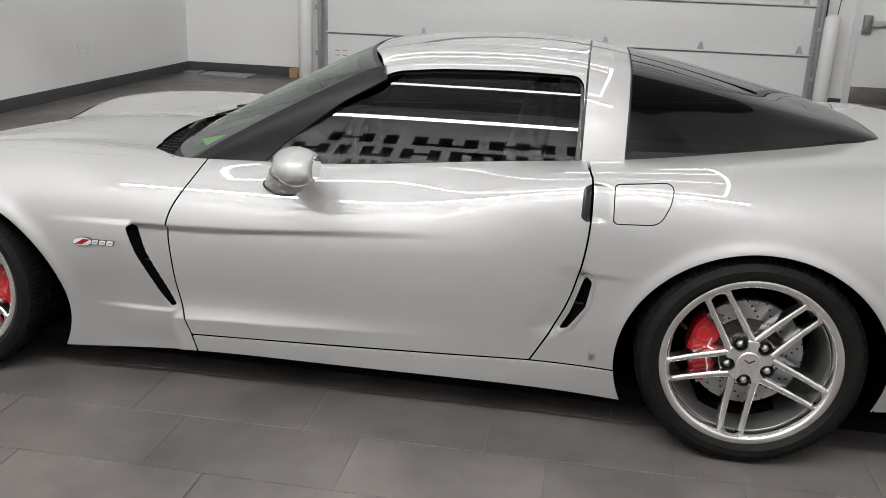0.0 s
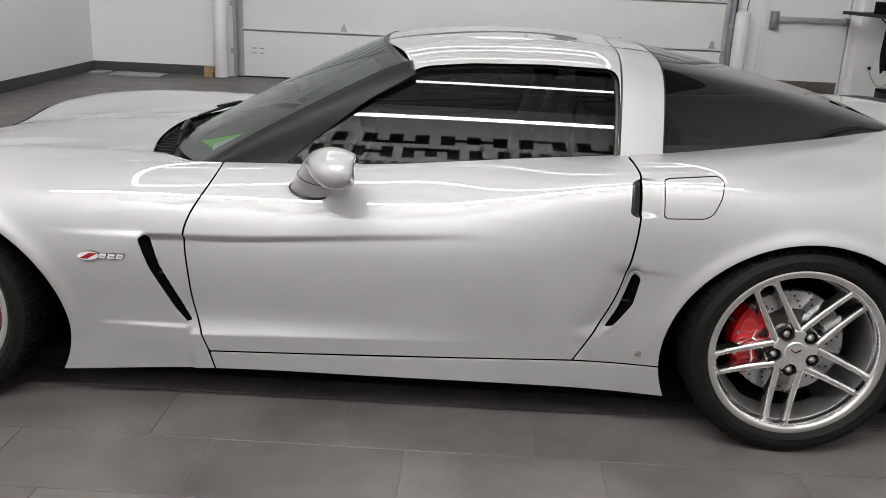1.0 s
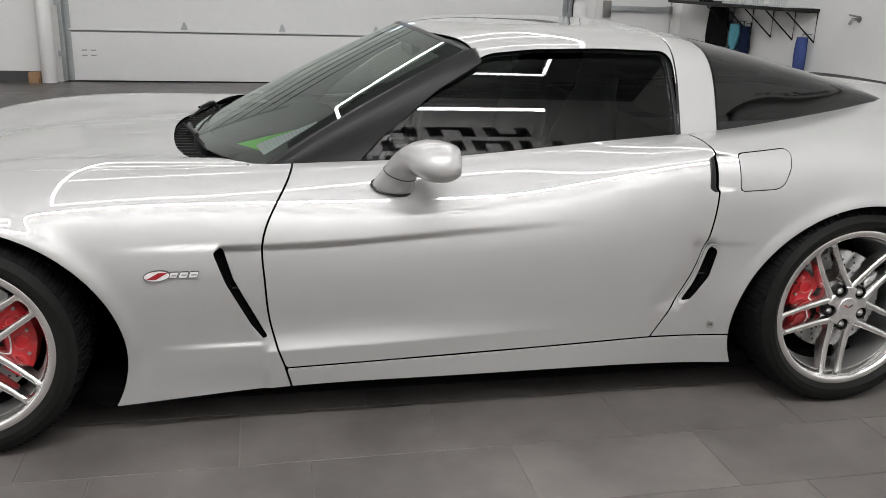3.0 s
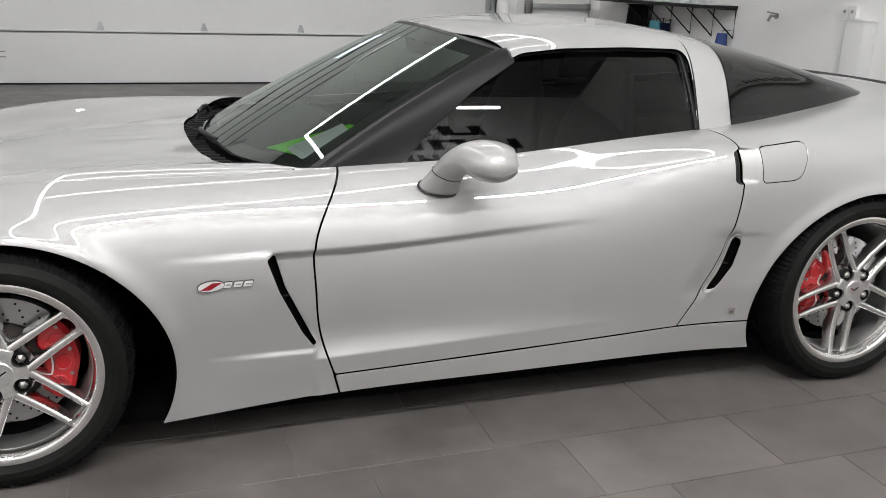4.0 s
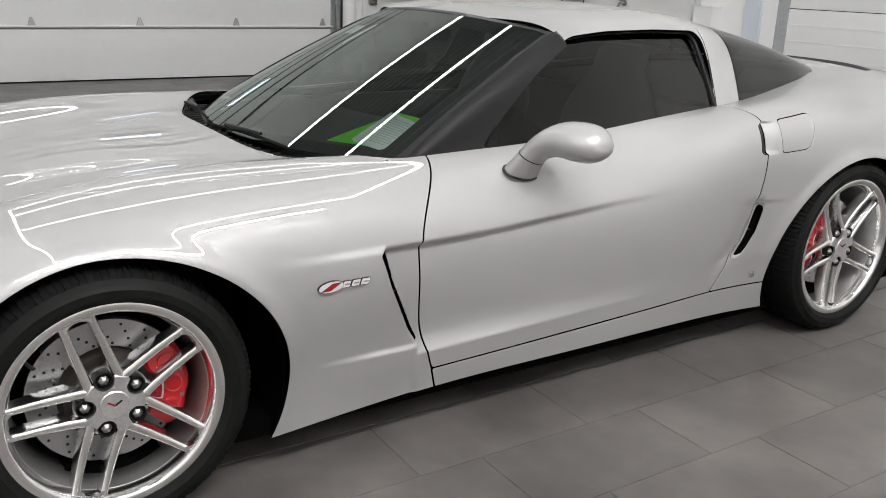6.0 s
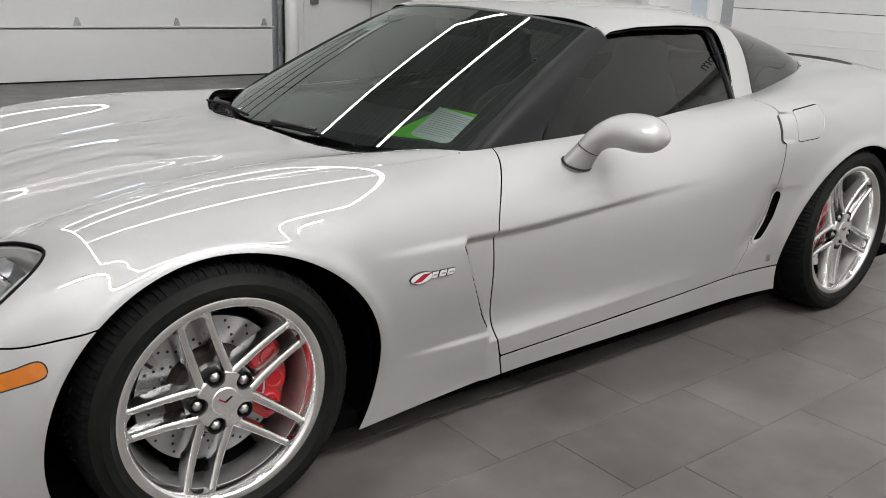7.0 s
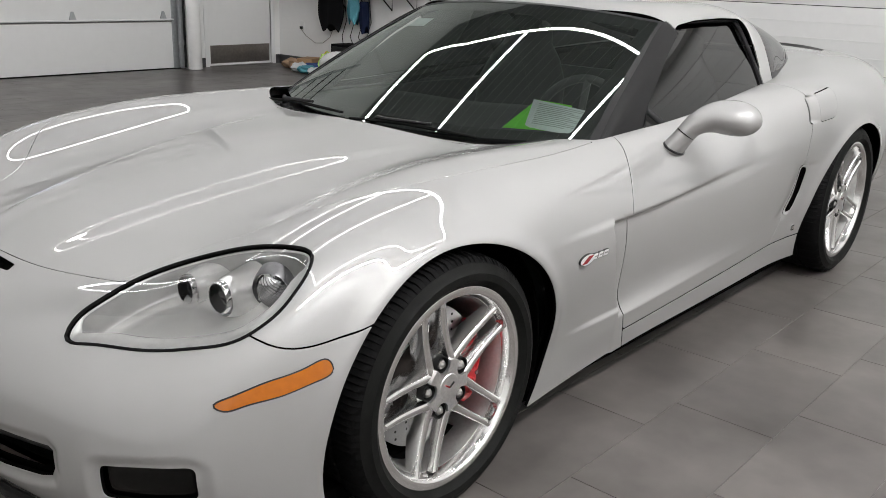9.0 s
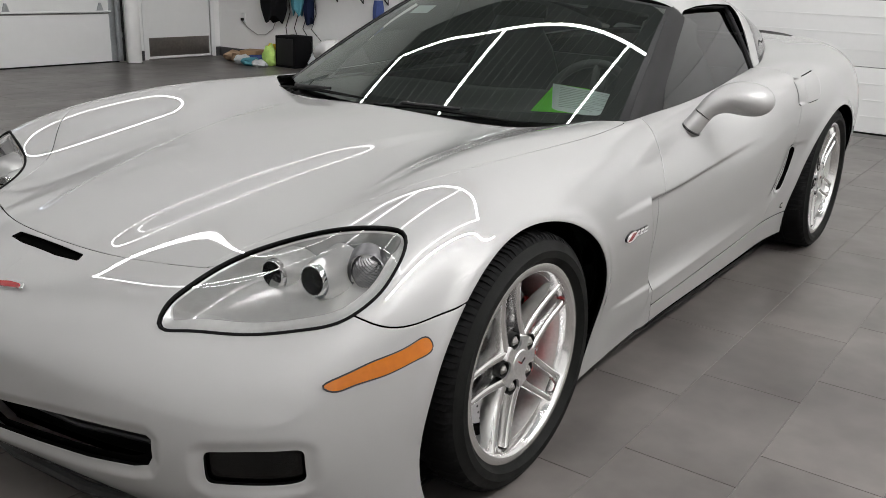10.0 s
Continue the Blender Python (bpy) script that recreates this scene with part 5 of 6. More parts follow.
tag = tagged(part("windscreen_sticker", sheet([(-0.115, 0.36, 1.054), (-0.06, 0.355, 1.083), (-0.045, 0.455, 1.077), (-0.10, 0.46, 1.048)], 3), PAPER), "small white sticker inside the windscreen", "sticker")


# ---- the room ----
XL, XR, YB, YF = -4.6, 4.98, 7.80, -5.6
T = 0.3
DOOR_L, DOOR_R, DOOR_TOP = -2.77, 3.45, 4.62
SIDE_A, SIDE_B, SIDE_TOP = -3.4, 2.44, 3.05


def structure(name, bm, material, label, smooth=False):
    return tagged(part(name, bm, material, None, label, smooth), label, name.split("_")[0], kind="structure")


structure("wall_left", box((XL - T, YF, 0), (XL, YB, CEILING_Z)), WALL, "smooth white painted showroom wall")
bm = box((XR, SIDE_B, 0), (XR + T, YB, CEILING_Z))
add_box(bm, (XR, YF, 0), (XR + T, SIDE_A, CEILING_Z))
add_box(bm, (XR, SIDE_A, SIDE_TOP), (XR + T, SIDE_B, CEILING_Z))
structure("wall_right", bm, WALL, "white painted wall beside a second overhead door")
structure("wall_front", box((XL - T, YF - T, 0), (XR + T, YF, CEILING_Z)), WALL, "white painted showroom wall with black lettering")
MAN_L, MAN_R, MAN_TOP = 3.83, 4.83, 2.1
bm = box((XL - T, YB, 0), (DOOR_L, YB + T, CEILING_Z))
add_box(bm, (DOOR_R, YB, 0), (MAN_L, YB + T, CEILING_Z))
add_box(bm, (MAN_R, YB, 0), (XR + T, YB + T, CEILING_Z))
add_box(bm, (MAN_L, YB, MAN_TOP), (MAN_R, YB + T, CEILING_Z))
add_box(bm, (DOOR_L, YB, DOOR_TOP), (DOOR_R, YB + T, CEILING_Z))
structure("wall_back", bm, WALL, "white painted wall round an overhead door")
bm = box((XL - T, YF - T, CEILING_Z), (XR + T, YB + T, CEILING_Z + 0.2))
structure("ceiling", bm, CEIL, "dark metal deck ceiling with thin pale ribs")
bm = bmesh.new()
y = YF + 0.1
while y < YB:
    add_box(bm, (XL, y, CEILING_Z - 0.04), (XR, y + 0.014, CEILING_Z - 0.001))
    y += 0.30
structure("trim_ceiling", bm, RIB, "thin pale ribs under the ceiling deck")
for name, lo, hi in (("baseboard_left", (XL, YF, 0), (XL + 0.015, YB, 0.12)), ("baseboard_back", (XL + 0.015, YB - 0.015, 0), (DOOR_L - 0.16, YB, 0.12)),
                     ("baseboard_corner", (MAN_R + 0.075, YB - 0.015, 0), (XR - 0.015, YB, 0.12)), ("baseboard_door", (DOOR_R + 0.13, YB - 0.015, 0), (MAN_L - 0.06, YB, 0.12)),
                     ("baseboard_right", (XR - 0.015, SIDE_B + 0.20, 0), (XR, YB, 0.12))):
    structure(name, box(lo, hi, 0.003), BASE, "dark grey vinyl skirting along the wall")


# LED strips
def strip(a, b, z=LED_Z, half=0.013, glow=LED):
    led = thing("ceiling_light", "long white glowing LED strip under the metal ceiling", "ceiling light", group="LED strips")
    a, b = Vector(a), Vector(b)
    d = (b - a).normalized()
    n = Vector((-d.y, d.x, 0)) * half
    z0, z1 = z - 0.02, z + 0.02
    lo, hi = [Vector((min(p[i] for p in (a - n, a + n, b - n, b + n)) for i in range(2))) for _ in (0,)][0], [Vector((max(p[i] for p in (a - n, a + n, b - n, b + n)) for i in range(2))) for _ in (0,)][0]
    part("tube", box((lo.x, lo.y, z0), (hi.x, hi.y, z1)), glow, led)
    part("housing", box((a.x - (n.x or 0.0) * 0.4, a.y - (n.y or 0.0) * 0.4, z1), (b.x + (n.x or 0.0) * 0.4, b.y + (n.y or 0.0) * 0.4, z1 + 0.025)), DOOR_WHITE, led)
    for k in (0.06, 0.94):
        c = a.lerp(b, k)
        part("hanger", tube([(c.x, c.y, z1 + 0.02), (c.x, c.y, CEILING_Z - 0.03)], 0.004, 5), STEEL, led)


LX0, LX1 = -1.95, 1.85
for a, b in (((LX1, -2.72), (LX1, 4.15)), ((LX0, -2.72), (LX0, 4.15)),
             ((LX0 + 0.03, 0.0), (LX1 - 0.03, 0.0)), ((LX0 + 0.03, 2.25), (LX1 - 0.03, 2.25)), ((LX0, 4.2), (LX1, 4.2)), ((LX0, -2.75), (LX1, -2.75))):
    strip((*a, 0), (*b, 0))
strip((-3.3, -4.4, 0), (2.5, -4.4, 0), 5.5, 0.032, WALL_LED)


# the overhead door in the back wall
def overhead_door(name, width, heights, label, m, hinges, rib=None):
    """Sections in the x-z plane that face -y; heights: the joints."""
    door_ob = tagged(thing(name, label, "overhead door", m, kind="structure"), label)
    for z0, z1 in zip(heights, heights[1:]):
        part("section", box((0.0, 0.0, z0 + 0.003), (width, 0.05, z1 - 0.003), 0.004), DOOR_WHITE, door_ob)
        if rib:
            n = round((z1 - z0) / rib)
            for k in range(1, n):
                z = z0 + (z1 - z0) * k / n
                part("groove", box((0.02, -0.004, z - 0.004), (width - 0.02, 0.001, z + 0.006), 0.001), DOOR_WHITE, door_ob)
    for z in heights[1:-1]:
        if not rib:
            if z < 1.5:
                part("strut", box((0.10, -0.03, z + 0.012), (width - 0.10, 0.002, z + 0.028), 0.003), DOOR_WHITE, door_ob)
            else:
                part("strut", box((0.10, -0.06, z + 0.008), (width - 0.10, 0.002, z + 0.05), 0.004), DOOR_WHITE, door_ob)
                # dark band added under each upper strut in place of its shadow
                part("section_seal", box((0.10, -0.056, z - (0.03 if z < 2 else 0.062)), (width - 0.10, 0.002, z + 0.007), 0.003), RUBBER, door_ob)
            part("joint_line", box((0.02, -0.004, z - 0.012), (width - 0.02, 0.001, z - 0.003)), STEEL, door_ob)
        for x in hinges:
            hinge = prism([(x - 0.042, z + 0.03), (x + 0.042, z + 0.03), (x + 0.034, z + 0.055), (x + 0.012, z + 0.12), (x - 0.012, z + 0.12), (x - 0.034, z + 0.055)], -0.014, 0.001, "y")
            part("hinge", hinge, GALV, door_ob)
    for x0, x1 in ((0.0, 0.12), (width - 0.12, width)):
        part("end_stile", box((x0, -0.006, heights[0]), (x1, 0.001, heights[-1]), 0.002), GALV, door_ob)
    return door_ob


JOINTS = [0.012, 0.585, 1.16, 1.735, 2.31, 2.885, 3.46, 4.035, 4.61]
back_door = overhead_door("overhead_door", DOOR_R - DOOR_L, JOINTS, "white sectional overhead door with galvanised hinges", Matrix.Translation((DOOR_L, YB + 0.03, 0)), [-1.376 - DOOR_L + 1.148 * k for k in range(5)])
for k in range(2):
    for j in range(2):
        part("pull_mark", box((0.22 + 0.10 * k, -0.006, 0.30 + 0.06 * j), (0.28 + 0.10 * k, 0.001, 0.312 + 0.06 * j), 0.001), STEEL, back_door)
part("bottom_seal", box((0.02, -0.004, 0.0), (DOOR_R - DOOR_L - 0.02, 0.045, 0.012)), RUBBER, back_door)
pane = part("door_window", box((2.97, -0.012, 2.52), (3.77, 0.001, 2.72), 0.003), TRIM, back_door, "narrow daylit window strip in the door")
for z in (2.545, 2.635):
    part("pane", box((2.99, -0.014, z), (3.75, -0.008, z + 0.06)), SKYLIGHT, pane)
side_door = overhead_door("overhead_door", SIDE_B - SIDE_A, [0.012, 0.56, 1.11, 1.66, 2.21, 2.76, 3.06], "white ribbed sectional overhead door, closed", Matrix.Translation((XR + 0.2, SIDE_B, 0)) @ Matrix.Rotation(radians(-90), 4, "Z"), [], 0.14)
part("bottom_seal", box((0.02, -0.004, 0.0), (SIDE_B - SIDE_A - 0.02, 0.045, 0.012)), RUBBER, side_door)


def track(x, y, top, angle, m=None):
    t = thing("door_track", "galvanised vertical door track with roller brackets", "door track", m)
    t.location = (x, y, 0)
    part("rail", box((-0.02, -0.06, 0.02), (0.02, 0.0, top), 0.004), GALV, t)
    part("angle", box((0.02, -0.10, 0.02), (0.028, 0.0, top)), angle, t)
    for k in range(5):
        part("bracket", box((-0.05, -0.07, 0.30 + 0.575 * k), (0.03, -0.05, 0.36 + 0.575 * k), 0.004), GALV, t)
    return t


track(DOOR_L + 0.03, YB - 0.005, 3.4, GALV)
right_track = track(DOOR_R - 0.04, YB - 0.005, 3.4, PLASTIC)
jamb = thing("door_jamb", "pale grey steel jamb beside the overhead door", "door jamb", kind="structure")
part("jamb_post", box((XR - 0.03, SIDE_B + 0.004, 0), (XR + 0.19, SIDE_B + 0.0395, 3.04), 0.004), JAMB, jamb)
part("jamb_track", box((XR - 0.03, SIDE_B + 0.04, 0), (XR - 0.001, SIDE_B + 0.18, 3.2), 0.004), JAMB, jamb)


def bollard(x, y, h):
    b = thing("bollard", "white sleeved steel bollard with a domed top", "bollard", Matrix.Translation((x, y, 0)), "door bollards")
    r = 0.085
    prof = [(0.0, h + 0.03), (r * 0.45, h + 0.024), (r * 0.8, h + 0.008), (r, h - 0.02), (r, 0.01), (r - 0.006, 0.0), (0.0, 0.0)]
    bm = lathe([(q, z) for q, z in prof], 32, closed=False)
    bmesh.ops.transform(bm, matrix=Matrix.Rotation(radians(90), 4, "X"), verts=bm.verts)
    part("sleeve", bm, BOLLARD, b)
    bm = lathe([(r + 0.008, 0.0), (r + 0.008, 0.008), (r, 0.014), (r - 0.01, 0.0)], 32)
    bmesh.ops.transform(bm, matrix=Matrix.Rotation(radians(90), 4, "X"), verts=bm.verts)
    part("collar", bm, GROUT, b)


bollard(-2.88, 7.60, 1.07)
bollard(3.48, 7.58, 1.07)

# the exit door
exit_door = tagged(thing("door_1", "white steel exit door with a push bar and kick plate", "door", kind="structure"), "white steel exit door with a push bar and kick plate")
part("leaf", box((MAN_L + 0.004, YB + 0.01, 0.012), (MAN_R - 0.004, YB + 0.055, MAN_TOP - 0.004), 0.003), DOOR_WHITE, exit_door)
part("kick_plate", box((MAN_L + 0.03, YB + 0.006, 0.04), (MAN_R - 0.03, YB + 0.0105, 0.27), 0.001), KICK, exit_door, "brushed steel kick plate")
bar = part("push_bar", box((MAN_L + 0.12, YB - 0.07, 0.975), (MAN_R - 0.02, YB - 0.02, 1.04), 0.01), GALV, exit_door)
part("bar_end", box((MAN_L + 0.04, YB - 0.075, 0.89), (MAN_L + 0.13, YB + 0.01, 1.10), 0.012), STEEL, exit_door)
part("bar_end", box((MAN_R - 0.07, YB - 0.078, 0.965), (MAN_R - 0.015, YB + 0.01, 1.05), 0.012), STEEL, exit_door)
part("threshold", box((MAN_L, YB - 0.03, 0.0), (MAN_R, YB + 0.1, 0.012), 0.003), STEEL, exit_door)
for lo, hi in (((MAN_L - 0.06, YB - 0.014, 0), (MAN_L, YB + 0.09, MAN_TOP + 0.05)), ((MAN_R, YB - 0.014, 0), (MAN_R + 0.06, YB + 0.09, MAN_TOP + 0.05)), ((MAN_L, YB - 0.014, MAN_TOP), (MAN_R, YB + 0.09, MAN_TOP + 0.05))):
    part("frame", box(lo, hi, 0.004), DOOR_WHITE, exit_door)
part("pull_cord", tube([(0.21, -0.015, 3.0), (0.20, -0.025, 1.6), (0.15, -0.015, 0.9), (0.17, -0.015, 0.3)], 0.005, 6), PLASTIC, right_track)

# wall fittings
for y in (5.24, 5.38):
    o = thing("outlet", "white wall socket plate", "outlet", group="wall sockets")
    part("plate", box((XL, y - 0.035, 0.42), (XL + 0.008, y + 0.035, 0.54), 0.003), DOOR_WHITE, o)
    for z in (0.455, 0.505):
        part("socket", box((XL + 0.006, y - 0.014, z - 0.014), (XL + 0.0095, y + 0.014, z + 0.014), 0.001), PAPER, o)
o = thing("outlet", "white wall socket plate with a plugged-in cable", "outlet", group="wall sockets")
part("plate", box((XR - 0.008, 7.27, 0.47), (XR, 7.34, 0.59), 0.003), DOOR_WHITE, o)
part("plug", box((XR - 0.04, 7.29, 0.49), (XR - 0.008, 7.32, 0.525), 0.004), PLASTIC, o)
part("cable", tube([(XR - 0.03, 7.30, 0.49), (XR - 0.03, 7.20, 0.41), (XR - 0.04, 7.0, 0.33), (XR - 0.04, 6.85, 0.34), (XR - 0.03, 6.72, 0.42), (XR - 0.03, 6.62, 0.6)], 0.0045, 6), STEEL, o)
tap = thing("wall_tap", "small brass hose tap on the wall", "tap")
part("flange", tube([(XR, 4.185, 1.075), (XR - 0.012, 4.185, 1.075)], 0.03, 14), STEEL, tap)
part("spout", tube([(XR, 4.185, 1.075), (XR - 0.07, 4.185, 1.075), (XR - 0.10, 4.185, 1.025)], 0.014, 8), STEEL, tap)
part("lever", tube([(XR - 0.05, 4.27, 1.11), (XR - 0.05, 4.12, 1.095)], 0.008, 6), STEEL, tap)
for y0, y1, z0, z1, d in ((3.235, 3.275, 0.10, 1.075, 0.035), (2.90, 3.115, 0.12, 1.085, 0.14)):
    c = thing("wall_cabinet", "white boxed service cover on the wall", "cover")
    part("body", box((XR - d, y0, z0), (XR, y1, z1), 0.006), DOOR_WHITE, c)
    part("cap", box((XR - d - 0.008, y0 - 0.008, z1), (XR, y1 + 0.008, z1 + 0.012), 0.003), DOOR_WHITE, c)
for y in (3.155, 3.245):
    c = thing("switch_box", "small white switch box on the wall", "switch box", group="switch boxes")
    part("box", box((XR - 0.045, y - 0.04, 1.10), (XR, y + 0.04, 1.215), 0.004), DOOR_WHITE, c)
    part("switch", box((XR - 0.055, y - 0.01, 1.15), (XR - 0.045, y + 0.01, 1.175), 0.002), STEEL, c)

# the shelf with its load
shelf = thing("wall_shelf", "dark metal wall shelf on triangular brackets", "shelf")
part("board", box((XR - 0.42, 4.80, 1.11), (XR - 0.005, 7.36, 1.145), 0.004), PLASTIC, shelf)
for y in (4.82, 5.20, 5.61, 6.02, 6.45):
    br = part("bracket", tube([(XR - 0.01, y, 1.105), (XR - 0.01, y, 0.815), (XR - 0.36, y, 1.105)], 0.010, 6, True), PLASTIC, shelf)
for y, w, h, mm in ((5.0, 0.3, 0.15, CLOTH_PALE), (5.45, 0.34, 0.13, CLOTH_PALE), (5.9, 0.38, 0.16, CLOTH_PALE), (6.5, 0.30, 0.13, CLOTH_BLACK)):
    crate = thing("storage_crate", "low plastic crate on the wall shelf", "crate", group="shelf crates")
    part("tray", box((XR - 0.36, y - w / 2, 1.145), (XR - 0.06, y + w / 2, 1.155), 0.002), mm, crate)
    for k in range(9):
        yy = y - w / 2 + w * k / 8
        part("slat", box((XR - 0.365, yy - 0.010, 1.145), (XR - 0.355, yy + 0.010, 1.145 + h), 0.002), mm, crate)
    part("rim", box((XR - 0.368, y - w / 2, 1.145 + h - 0.02), (XR - 0.352, y + w / 2, 1.145 + h), 0.002), mm, crate)


def cloth(name, label, y, z_top, width, length, material, x, seed, taper=0.7):
    """A hanging folded cloth: a draped sheet with deep folds."""
    rnd = random.Random(seed)
    ph = [rnd.uniform(0, 6) for _ in range(4)]
    rings = []
    for j in range(15):
        v = j / 14
        z = z_top - length * v
        hw = width / 2 * (taper + (1 - taper) * math.sin(math.pi * min(1, v * 0.8 + 0.15)))
        ring = []
        for k in range(32):
            a = k * math.tau / 32
            fold = 1 + 0.22 * math.sin(5 * a + ph[0] + 2 * v) + 0.1 * math.sin(9 * a + ph[1])
            ring.append((x + 0.05 * math.cos(a) * fold, y + hw * math.sin(a) * (1 + 0.06 * math.sin(7 * v + ph[2])), z + 0.05 * v * math.sin(3 * a + ph[3])))
        rings.append(ring)
    t = thing(name, label, "cloth")
    part("fabric", loft(rings), material, t)
    part("hook", tube([(XR, y, z_top + 0.03), (x, y, z_top + 0.03), (x, y, z_top - 0.02)], 0.006, 6), STEEL, t)


cloth("hanging_jacket", "black jacket hanging below the wall shelf", 6.60, 1.09, 0.50, 0.54, CLOTH_BLACK, XR - 0.12, 3, 0.55)
cloth("hanging_bag", "teal cloth bag hanging from a hook", 6.16, 0.92, 0.20, 0.26, CLOTH_TEAL, XR - 0.13, 5)
cloth("hanging_apron", "dark navy apron hanging from a hook", 6.02, 0.90, 0.15, 0.34, CLOTH_NAVY, XR - 0.08, 7)
cloth("hanging_towel", "blue towel hanging from the shelf's end", 4.885, 0.86, 0.15, 0.40, CLOTH_BLUE, XR - 0.10, 9, 0.3)
cables = thing("hanging_cables", "loose black cables hanging down the wall", "cable")
for k in range(4):
    y = 6.42 - 0.15 * k
    part("cable", tube([(XR - 0.05, y, 0.95), (XR - 0.06, y - 0.05, 0.65), (XR - 0.05, y + 0.04, 0.46), (XR - 0.08, y - 0.02 - 0.06 * k, 0.30), (XR - 0.06, y - 0.1, 0.03)], 0.0055, 6), PLASTIC, cables)

speaker = thing("subwoofer", "black box speaker standing on the floor", "speaker")
part("case", box((XR - 0.33, 6.02, 0.0), (XR - 0.02, 6.36, 0.38), 0.01), CLOTH_BLACK, speaker)
part("front_panel", box((XR - 0.338, 6.05, 0.03), (XR - 0.33, 6.33, 0.35), 0.004), PLASTIC, speaker)
white_bag = thing("white_bag", "white plastic bag slumped on the floor", "bag")


def lump(cx, cy, rx, ry, rz, seed, material, parent, name="fold"):
    rnd = random.Random(seed)
    bm = bmesh.new()
    bmesh.ops.create_icosphere(bm, subdivisions=3, radius=1)
    off = Vector((rnd.uniform(0, 50), rnd.uniform(0, 50), rnd.uniform(0, 50)))
    for v in bm.verts:
        k = 1 + 0.35 * noise.noise(v.co * 1.7 + off) + 0.18 * noise.noise(v.co * 4.5 + off)
        v.co = Vector((cx + v.co.x * rx * k, cy + v.co.y * ry * k, max(0.0, rz * 0.75 + v.co.z * rz * k)))
    return part(name, bm, material, parent)


lump(XR - 0.22, 5.74, 0.11, 0.12, 0.12, 21, CLOTH_PALE, white_bag, "skin")
for k, (x, y, r, mm, label) in enumerate(((XR - 0.28, 7.16, 0.14, CLOTH_TAN, "tan rag crumpled on the floor"), (XR - 0.34, 6.98, 0.13, CLOTH_TAN, "brown rag crumpled on the floor"), (XR - 0.44, 6.82, 0.12, CLOTH_PALE, "pale blue rag crumpled on the floor"),
                                          (XR - 0.30, 6.74, 0.12, CLOTH_BLUE, "blue rag crumpled on the floor"), (XR - 0.50, 6.62, 0.11, CLOTH_TEAL, "teal rag crumpled on the floor"), (XR - 0.32, 6.47, 0.085, CLOTH_LIME, "lime green rag in a heap on the floor"),
                                          (XR - 0.20, 6.55, 0.085, CLOTH_YELLOW, "yellow rag in a heap on the floor"), (XR - 0.52, 6.45, 0.09, CLOTH_PALE, "white rag crumpled on the floor"))):
    rag = thing("cleaning_rag", label, "rag", group="heap of rags")
    lump(x, y, r, r * 1.1, r * (1.7 if mm in (CLOTH_YELLOW, CLOTH_LIME) else 0.55), 30 + k, mm, rag)
carton = thing("cardboard_box", "small flattened cardboard box on the floor", "box")
bm = box((-0.16, -0.11, 0.0), (0.16, 0.11, 0.15), 0.004)
bmesh.ops.transform(bm, matrix=Matrix.Translation((XR - 0.2, 6.92, 0)) @ Matrix.Rotation(radians(24), 4, "Z"), verts=bm.verts)
part("carton", bm, CARDBOARD, carton)
bm = box((-0.16, -0.03, 0.0), (0.16, 0.0, 0.004))
bmesh.ops.transform(bm, matrix=Matrix.Translation((XR - 0.2, 6.92, 0.15)) @ Matrix.Rotation(radians(24), 4, "Z") @ Matrix.Translation((0, 0.11, 0)) @ Matrix.Rotation(radians(60), 4, "X"), verts=bm.verts)
part("flap", bm, CARDBOARD, carton)

for x0, x1, y0, y1 in ((-4.50, -4.30, 7.42, 7.65), (-4.20, -3.56, 7.28, 7.62)):
    plate = thing("floor_plate", "flat pale metal plate lying on the floor", "plate", group="floor plates")
    part("plate", box((x0, y0, 0.0), (x1, y1, 0.025), 0.004), GALV, plate)
    part("handle_slot", box(((x0 + x1) / 2 - 0.05, (y0 + y1) / 2 - 0.012, 0.024), ((x0 + x1) / 2 + 0.05, (y0 + y1) / 2 + 0.012, 0.028)), STEEL, plate)
block = thing("wood_block", "short offcut of orange timber by the bollard", "timber")
part("offcut", box((-3.12, 7.64, 0.0), (-2.99, 7.76, 0.12), 0.004), CARDBOARD, block)
part("second_offcut", box((-3.10, 7.60, 0.0), (-3.00, 7.64, 0.06), 0.004), CARDBOARD, block)

# black wall lettering, as plain blocky shapes
sign = thing("wall_sign", "rows of large black letter shapes on the white wall", "sign")
for widths, x0, x1, z0, z1 in (((5, 5, 7, 7, 2, 5), 2.65, -2.2, 5.60, 6.02), ((6, 5, 4, 5, 7, 5, 4, 2, 5, 5), 3.05, -3.3, 5.00, 5.42), ((5, 5, 7, 7, 2, 5, 5, 5, 5, 5), 1.75, -1.75, 4.60, 4.82)):
    unit = (x0 - x1) / (sum(widths) + 1.2 * (len(widths) - 1))
    a, h = x0, z1 - z0
    for k, w in enumerate(widths):
        b = a - w * unit
        post = min(1.5 * unit, w * unit)
        bm = box((b, YF, z0), (b + post, YF + 0.012, z1), 0.002)
        if w > 2:
            add_box(bm, (a - post, YF, z0), (a, YF + 0.012, z1), 0.002)
            mid = z0 + (0.0, 0.36, 0.72)[(k * 2) % 3] * h
            add_box(bm, (b + post, YF, mid), (a - post, YF + 0.012, mid + 0.27 * h), 0.002)
        if w > 6:
            add_box(bm, ((a + b) / 2 - post / 2, YF, z0 + 0.2 * h), ((a + b) / 2 + post / 2, YF + 0.012, z1), 0.002)
        part("letter_shape", bm, BLACK, sign)
        a = b - 1.2 * unit

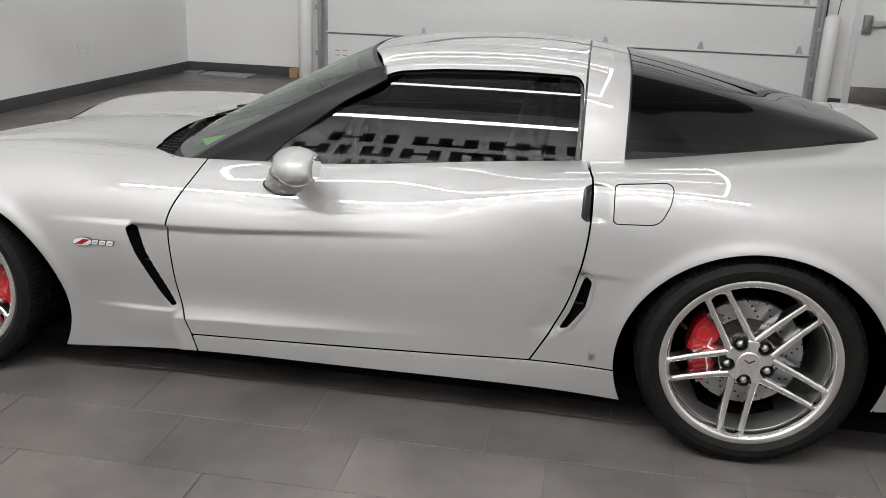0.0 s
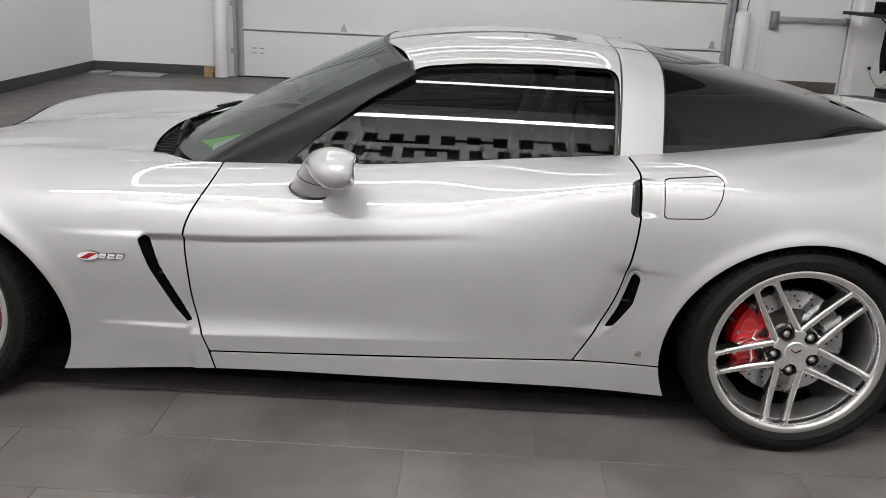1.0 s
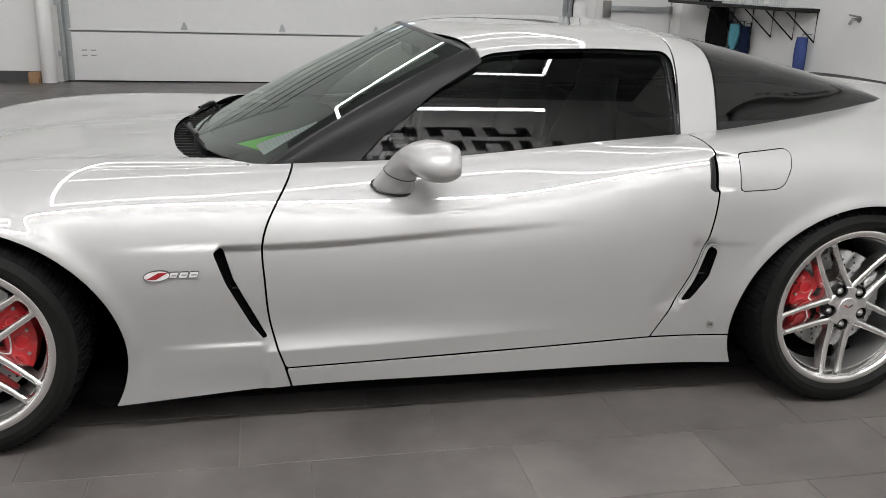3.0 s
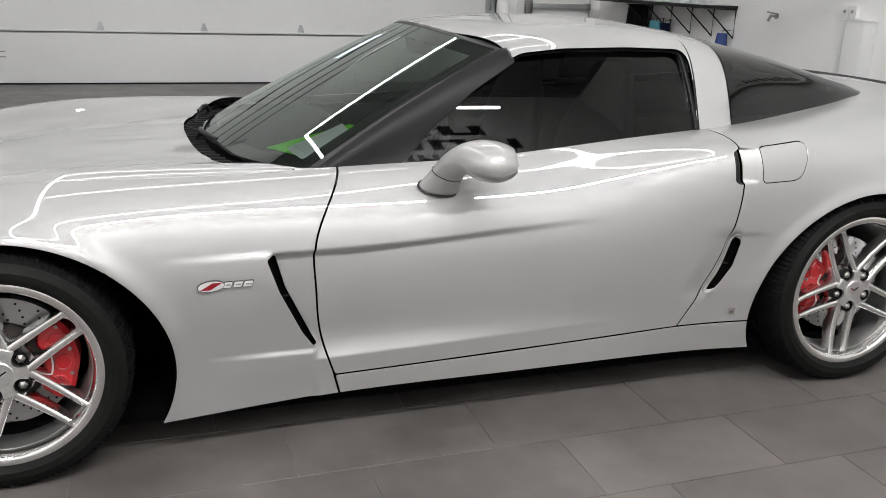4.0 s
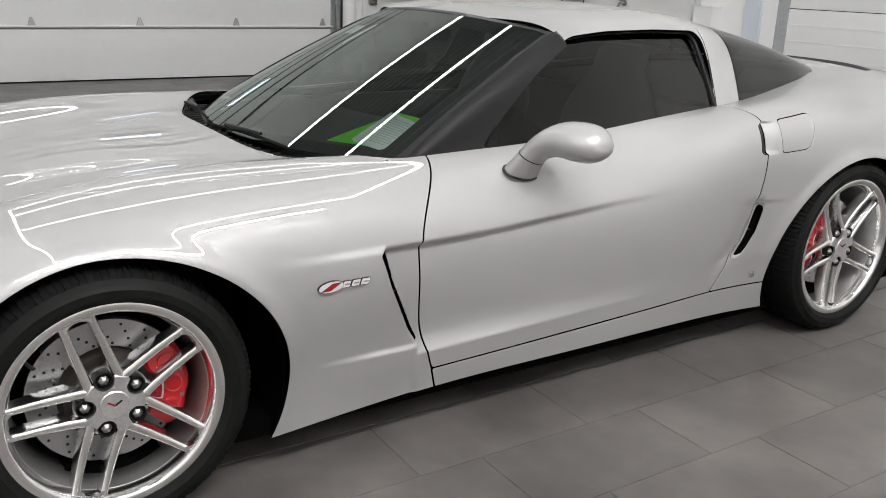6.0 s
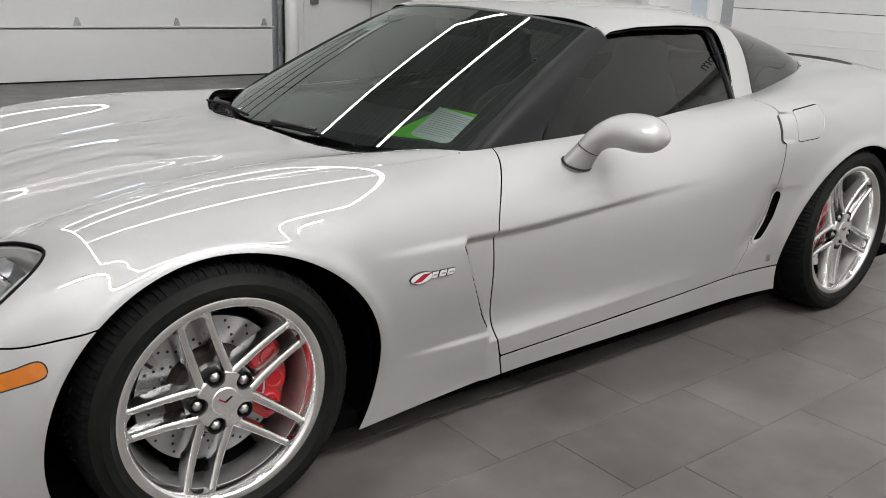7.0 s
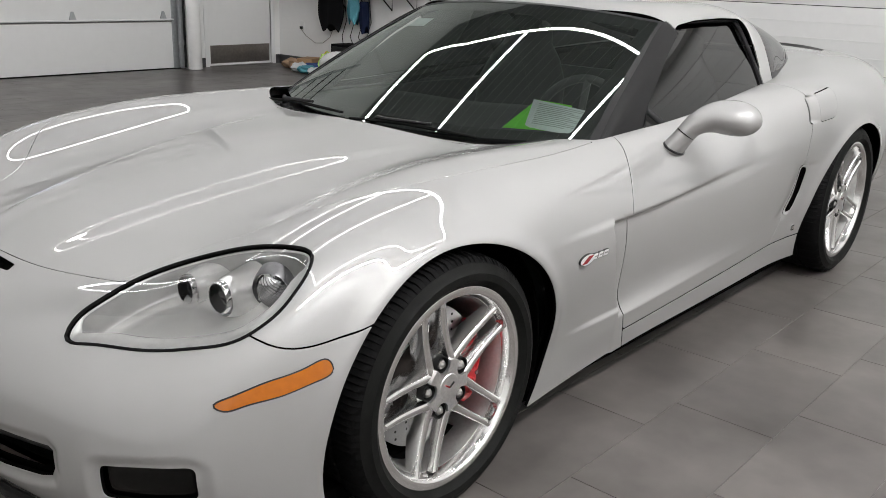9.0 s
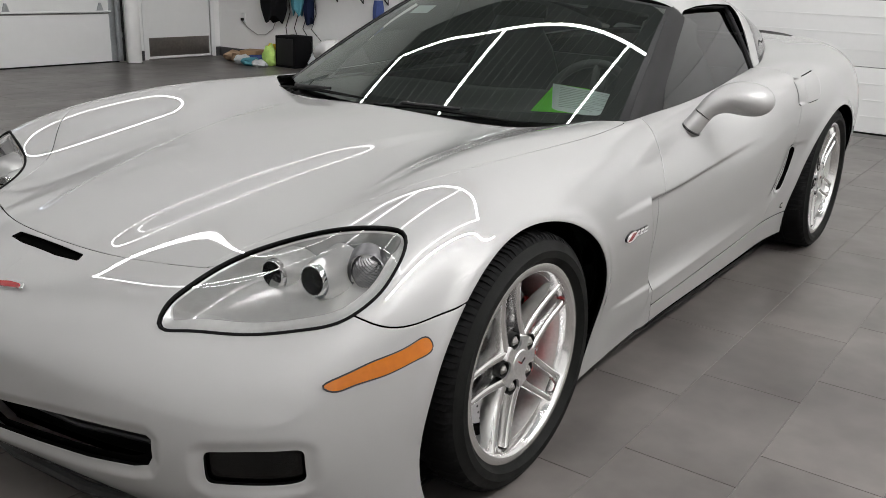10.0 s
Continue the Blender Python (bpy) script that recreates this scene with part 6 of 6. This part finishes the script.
def wall_text(words, size, at, parent, material):
    """Lettering cut from thin vinyl, with the built-in font."""
    curve = bpy.data.curves.new("lettering", "FONT")
    curve.body, curve.size, curve.extrude = words, size, 0.003
    carrier = new("lettering", curve)
    mesh = bpy.data.meshes.new_from_object(carrier.evaluated_get(bpy.context.evaluated_depsgraph_get()))
    bpy.data.objects.remove(carrier)
    mesh.materials.clear()
    mesh.materials.append(material)
    ob = new("lettering", mesh)
    ob.parent, ob.matrix_basis = parent, at
    return ob


web_sign = thing("wall_sign", "black web address lettering on the white wall above the door", "sign")
wall_text(".com", 0.235, Matrix.Translation((XR - 0.004, -1.70, 3.12)) @ Matrix.Rotation(radians(-90), 4, "Z") @ Matrix.Rotation(radians(90), 4, "X"), web_sign, BLACK)
for k in range(10):
    y = -1.66 + 0.17 * k
    part("letter_shape", box((XR - 0.008, y, 3.12), (XR, y + 0.11, 3.26 + 0.04 * (k % 3 == 0)), 0.002), BLACK, web_sign)

# ---- floor tiles ----
floor = structure("floor", box((XL - T, YF - T, -0.2), (XR + T, YB + T, -0.0026)), GROUT, "large grey floor tiles with thin pale joints")
TX, TY, GX = 0.592, 0.308, 0.0014


def tile_mesh(w, d):
    me = bpy.data.meshes.new("tile")
    b = 0.0006
    v = [(0, 0, -0.006), (w, 0, -0.006), (w, d, -0.006), (0, d, -0.006), (0, 0, -b), (w, 0, -b), (w, d, -b), (0, d, -b), (b, b, 0), (w - b, b, 0), (w - b, d - b, 0), (b, d - b, 0)]
    f = [(0, 1, 5, 4), (1, 2, 6, 5), (2, 3, 7, 6), (3, 0, 4, 7), (4, 5, 9, 8), (5, 6, 10, 9), (6, 7, 11, 10), (7, 4, 8, 11), (8, 9, 10, 11)]
    return v, f


full_v, full_f = tile_mesh(TX - 2 * GX, TY - 2 * GX)
full = bpy.data.meshes.new("tile")
full.from_pydata(full_v, [], full_f)
full.materials.append(TILE)
far_v, far_f = [], []
for j in range(-26, 36):
    y0 = -1.352 + TY * j
    y1 = y0 + TY
    if y1 < YF or y0 > YB:
        continue
    for k in range(-12, 14):
        x0 = 0.174 - 0.1973 * j + TX * (k + round(0.1973 * j / TX))
        x1 = x0 + TX
        if x1 < XL or x0 > XR:
            continue
        inside = x0 > XL and x1 < XR and y0 > YF and y1 < YB
        if inside and -4.2 < x0 < 3.3 and -3.5 < y0 < 1.9:
            ob = new("tile", full)
            ob.parent, ob.location = floor, (x0 + GX, y0 + GX, 0)
        else:
            a0, a1, b0, b1 = max(x0, XL), min(x1, XR), max(y0, YF), min(y1, YB)
            if a1 - a0 < 0.01 or b1 - b0 < 0.01:
                continue
            v, f = tile_mesh(a1 - a0 - 2 * GX, b1 - b0 - 2 * GX)
            base = len(far_v)
            far_v += [(p[0] + a0 + GX, p[1] + b0 + GX, p[2]) for p in v]
            far_f += [tuple(i + base for i in q) for q in f]
me = bpy.data.meshes.new("far_tiles")
me.from_pydata(far_v, [], far_f)
me.materials.append(TILE_JOINED)
far = new("far_tiles", me)
far.parent = floor
tagged(far, "grey floor tiles further off", kind="stuff")
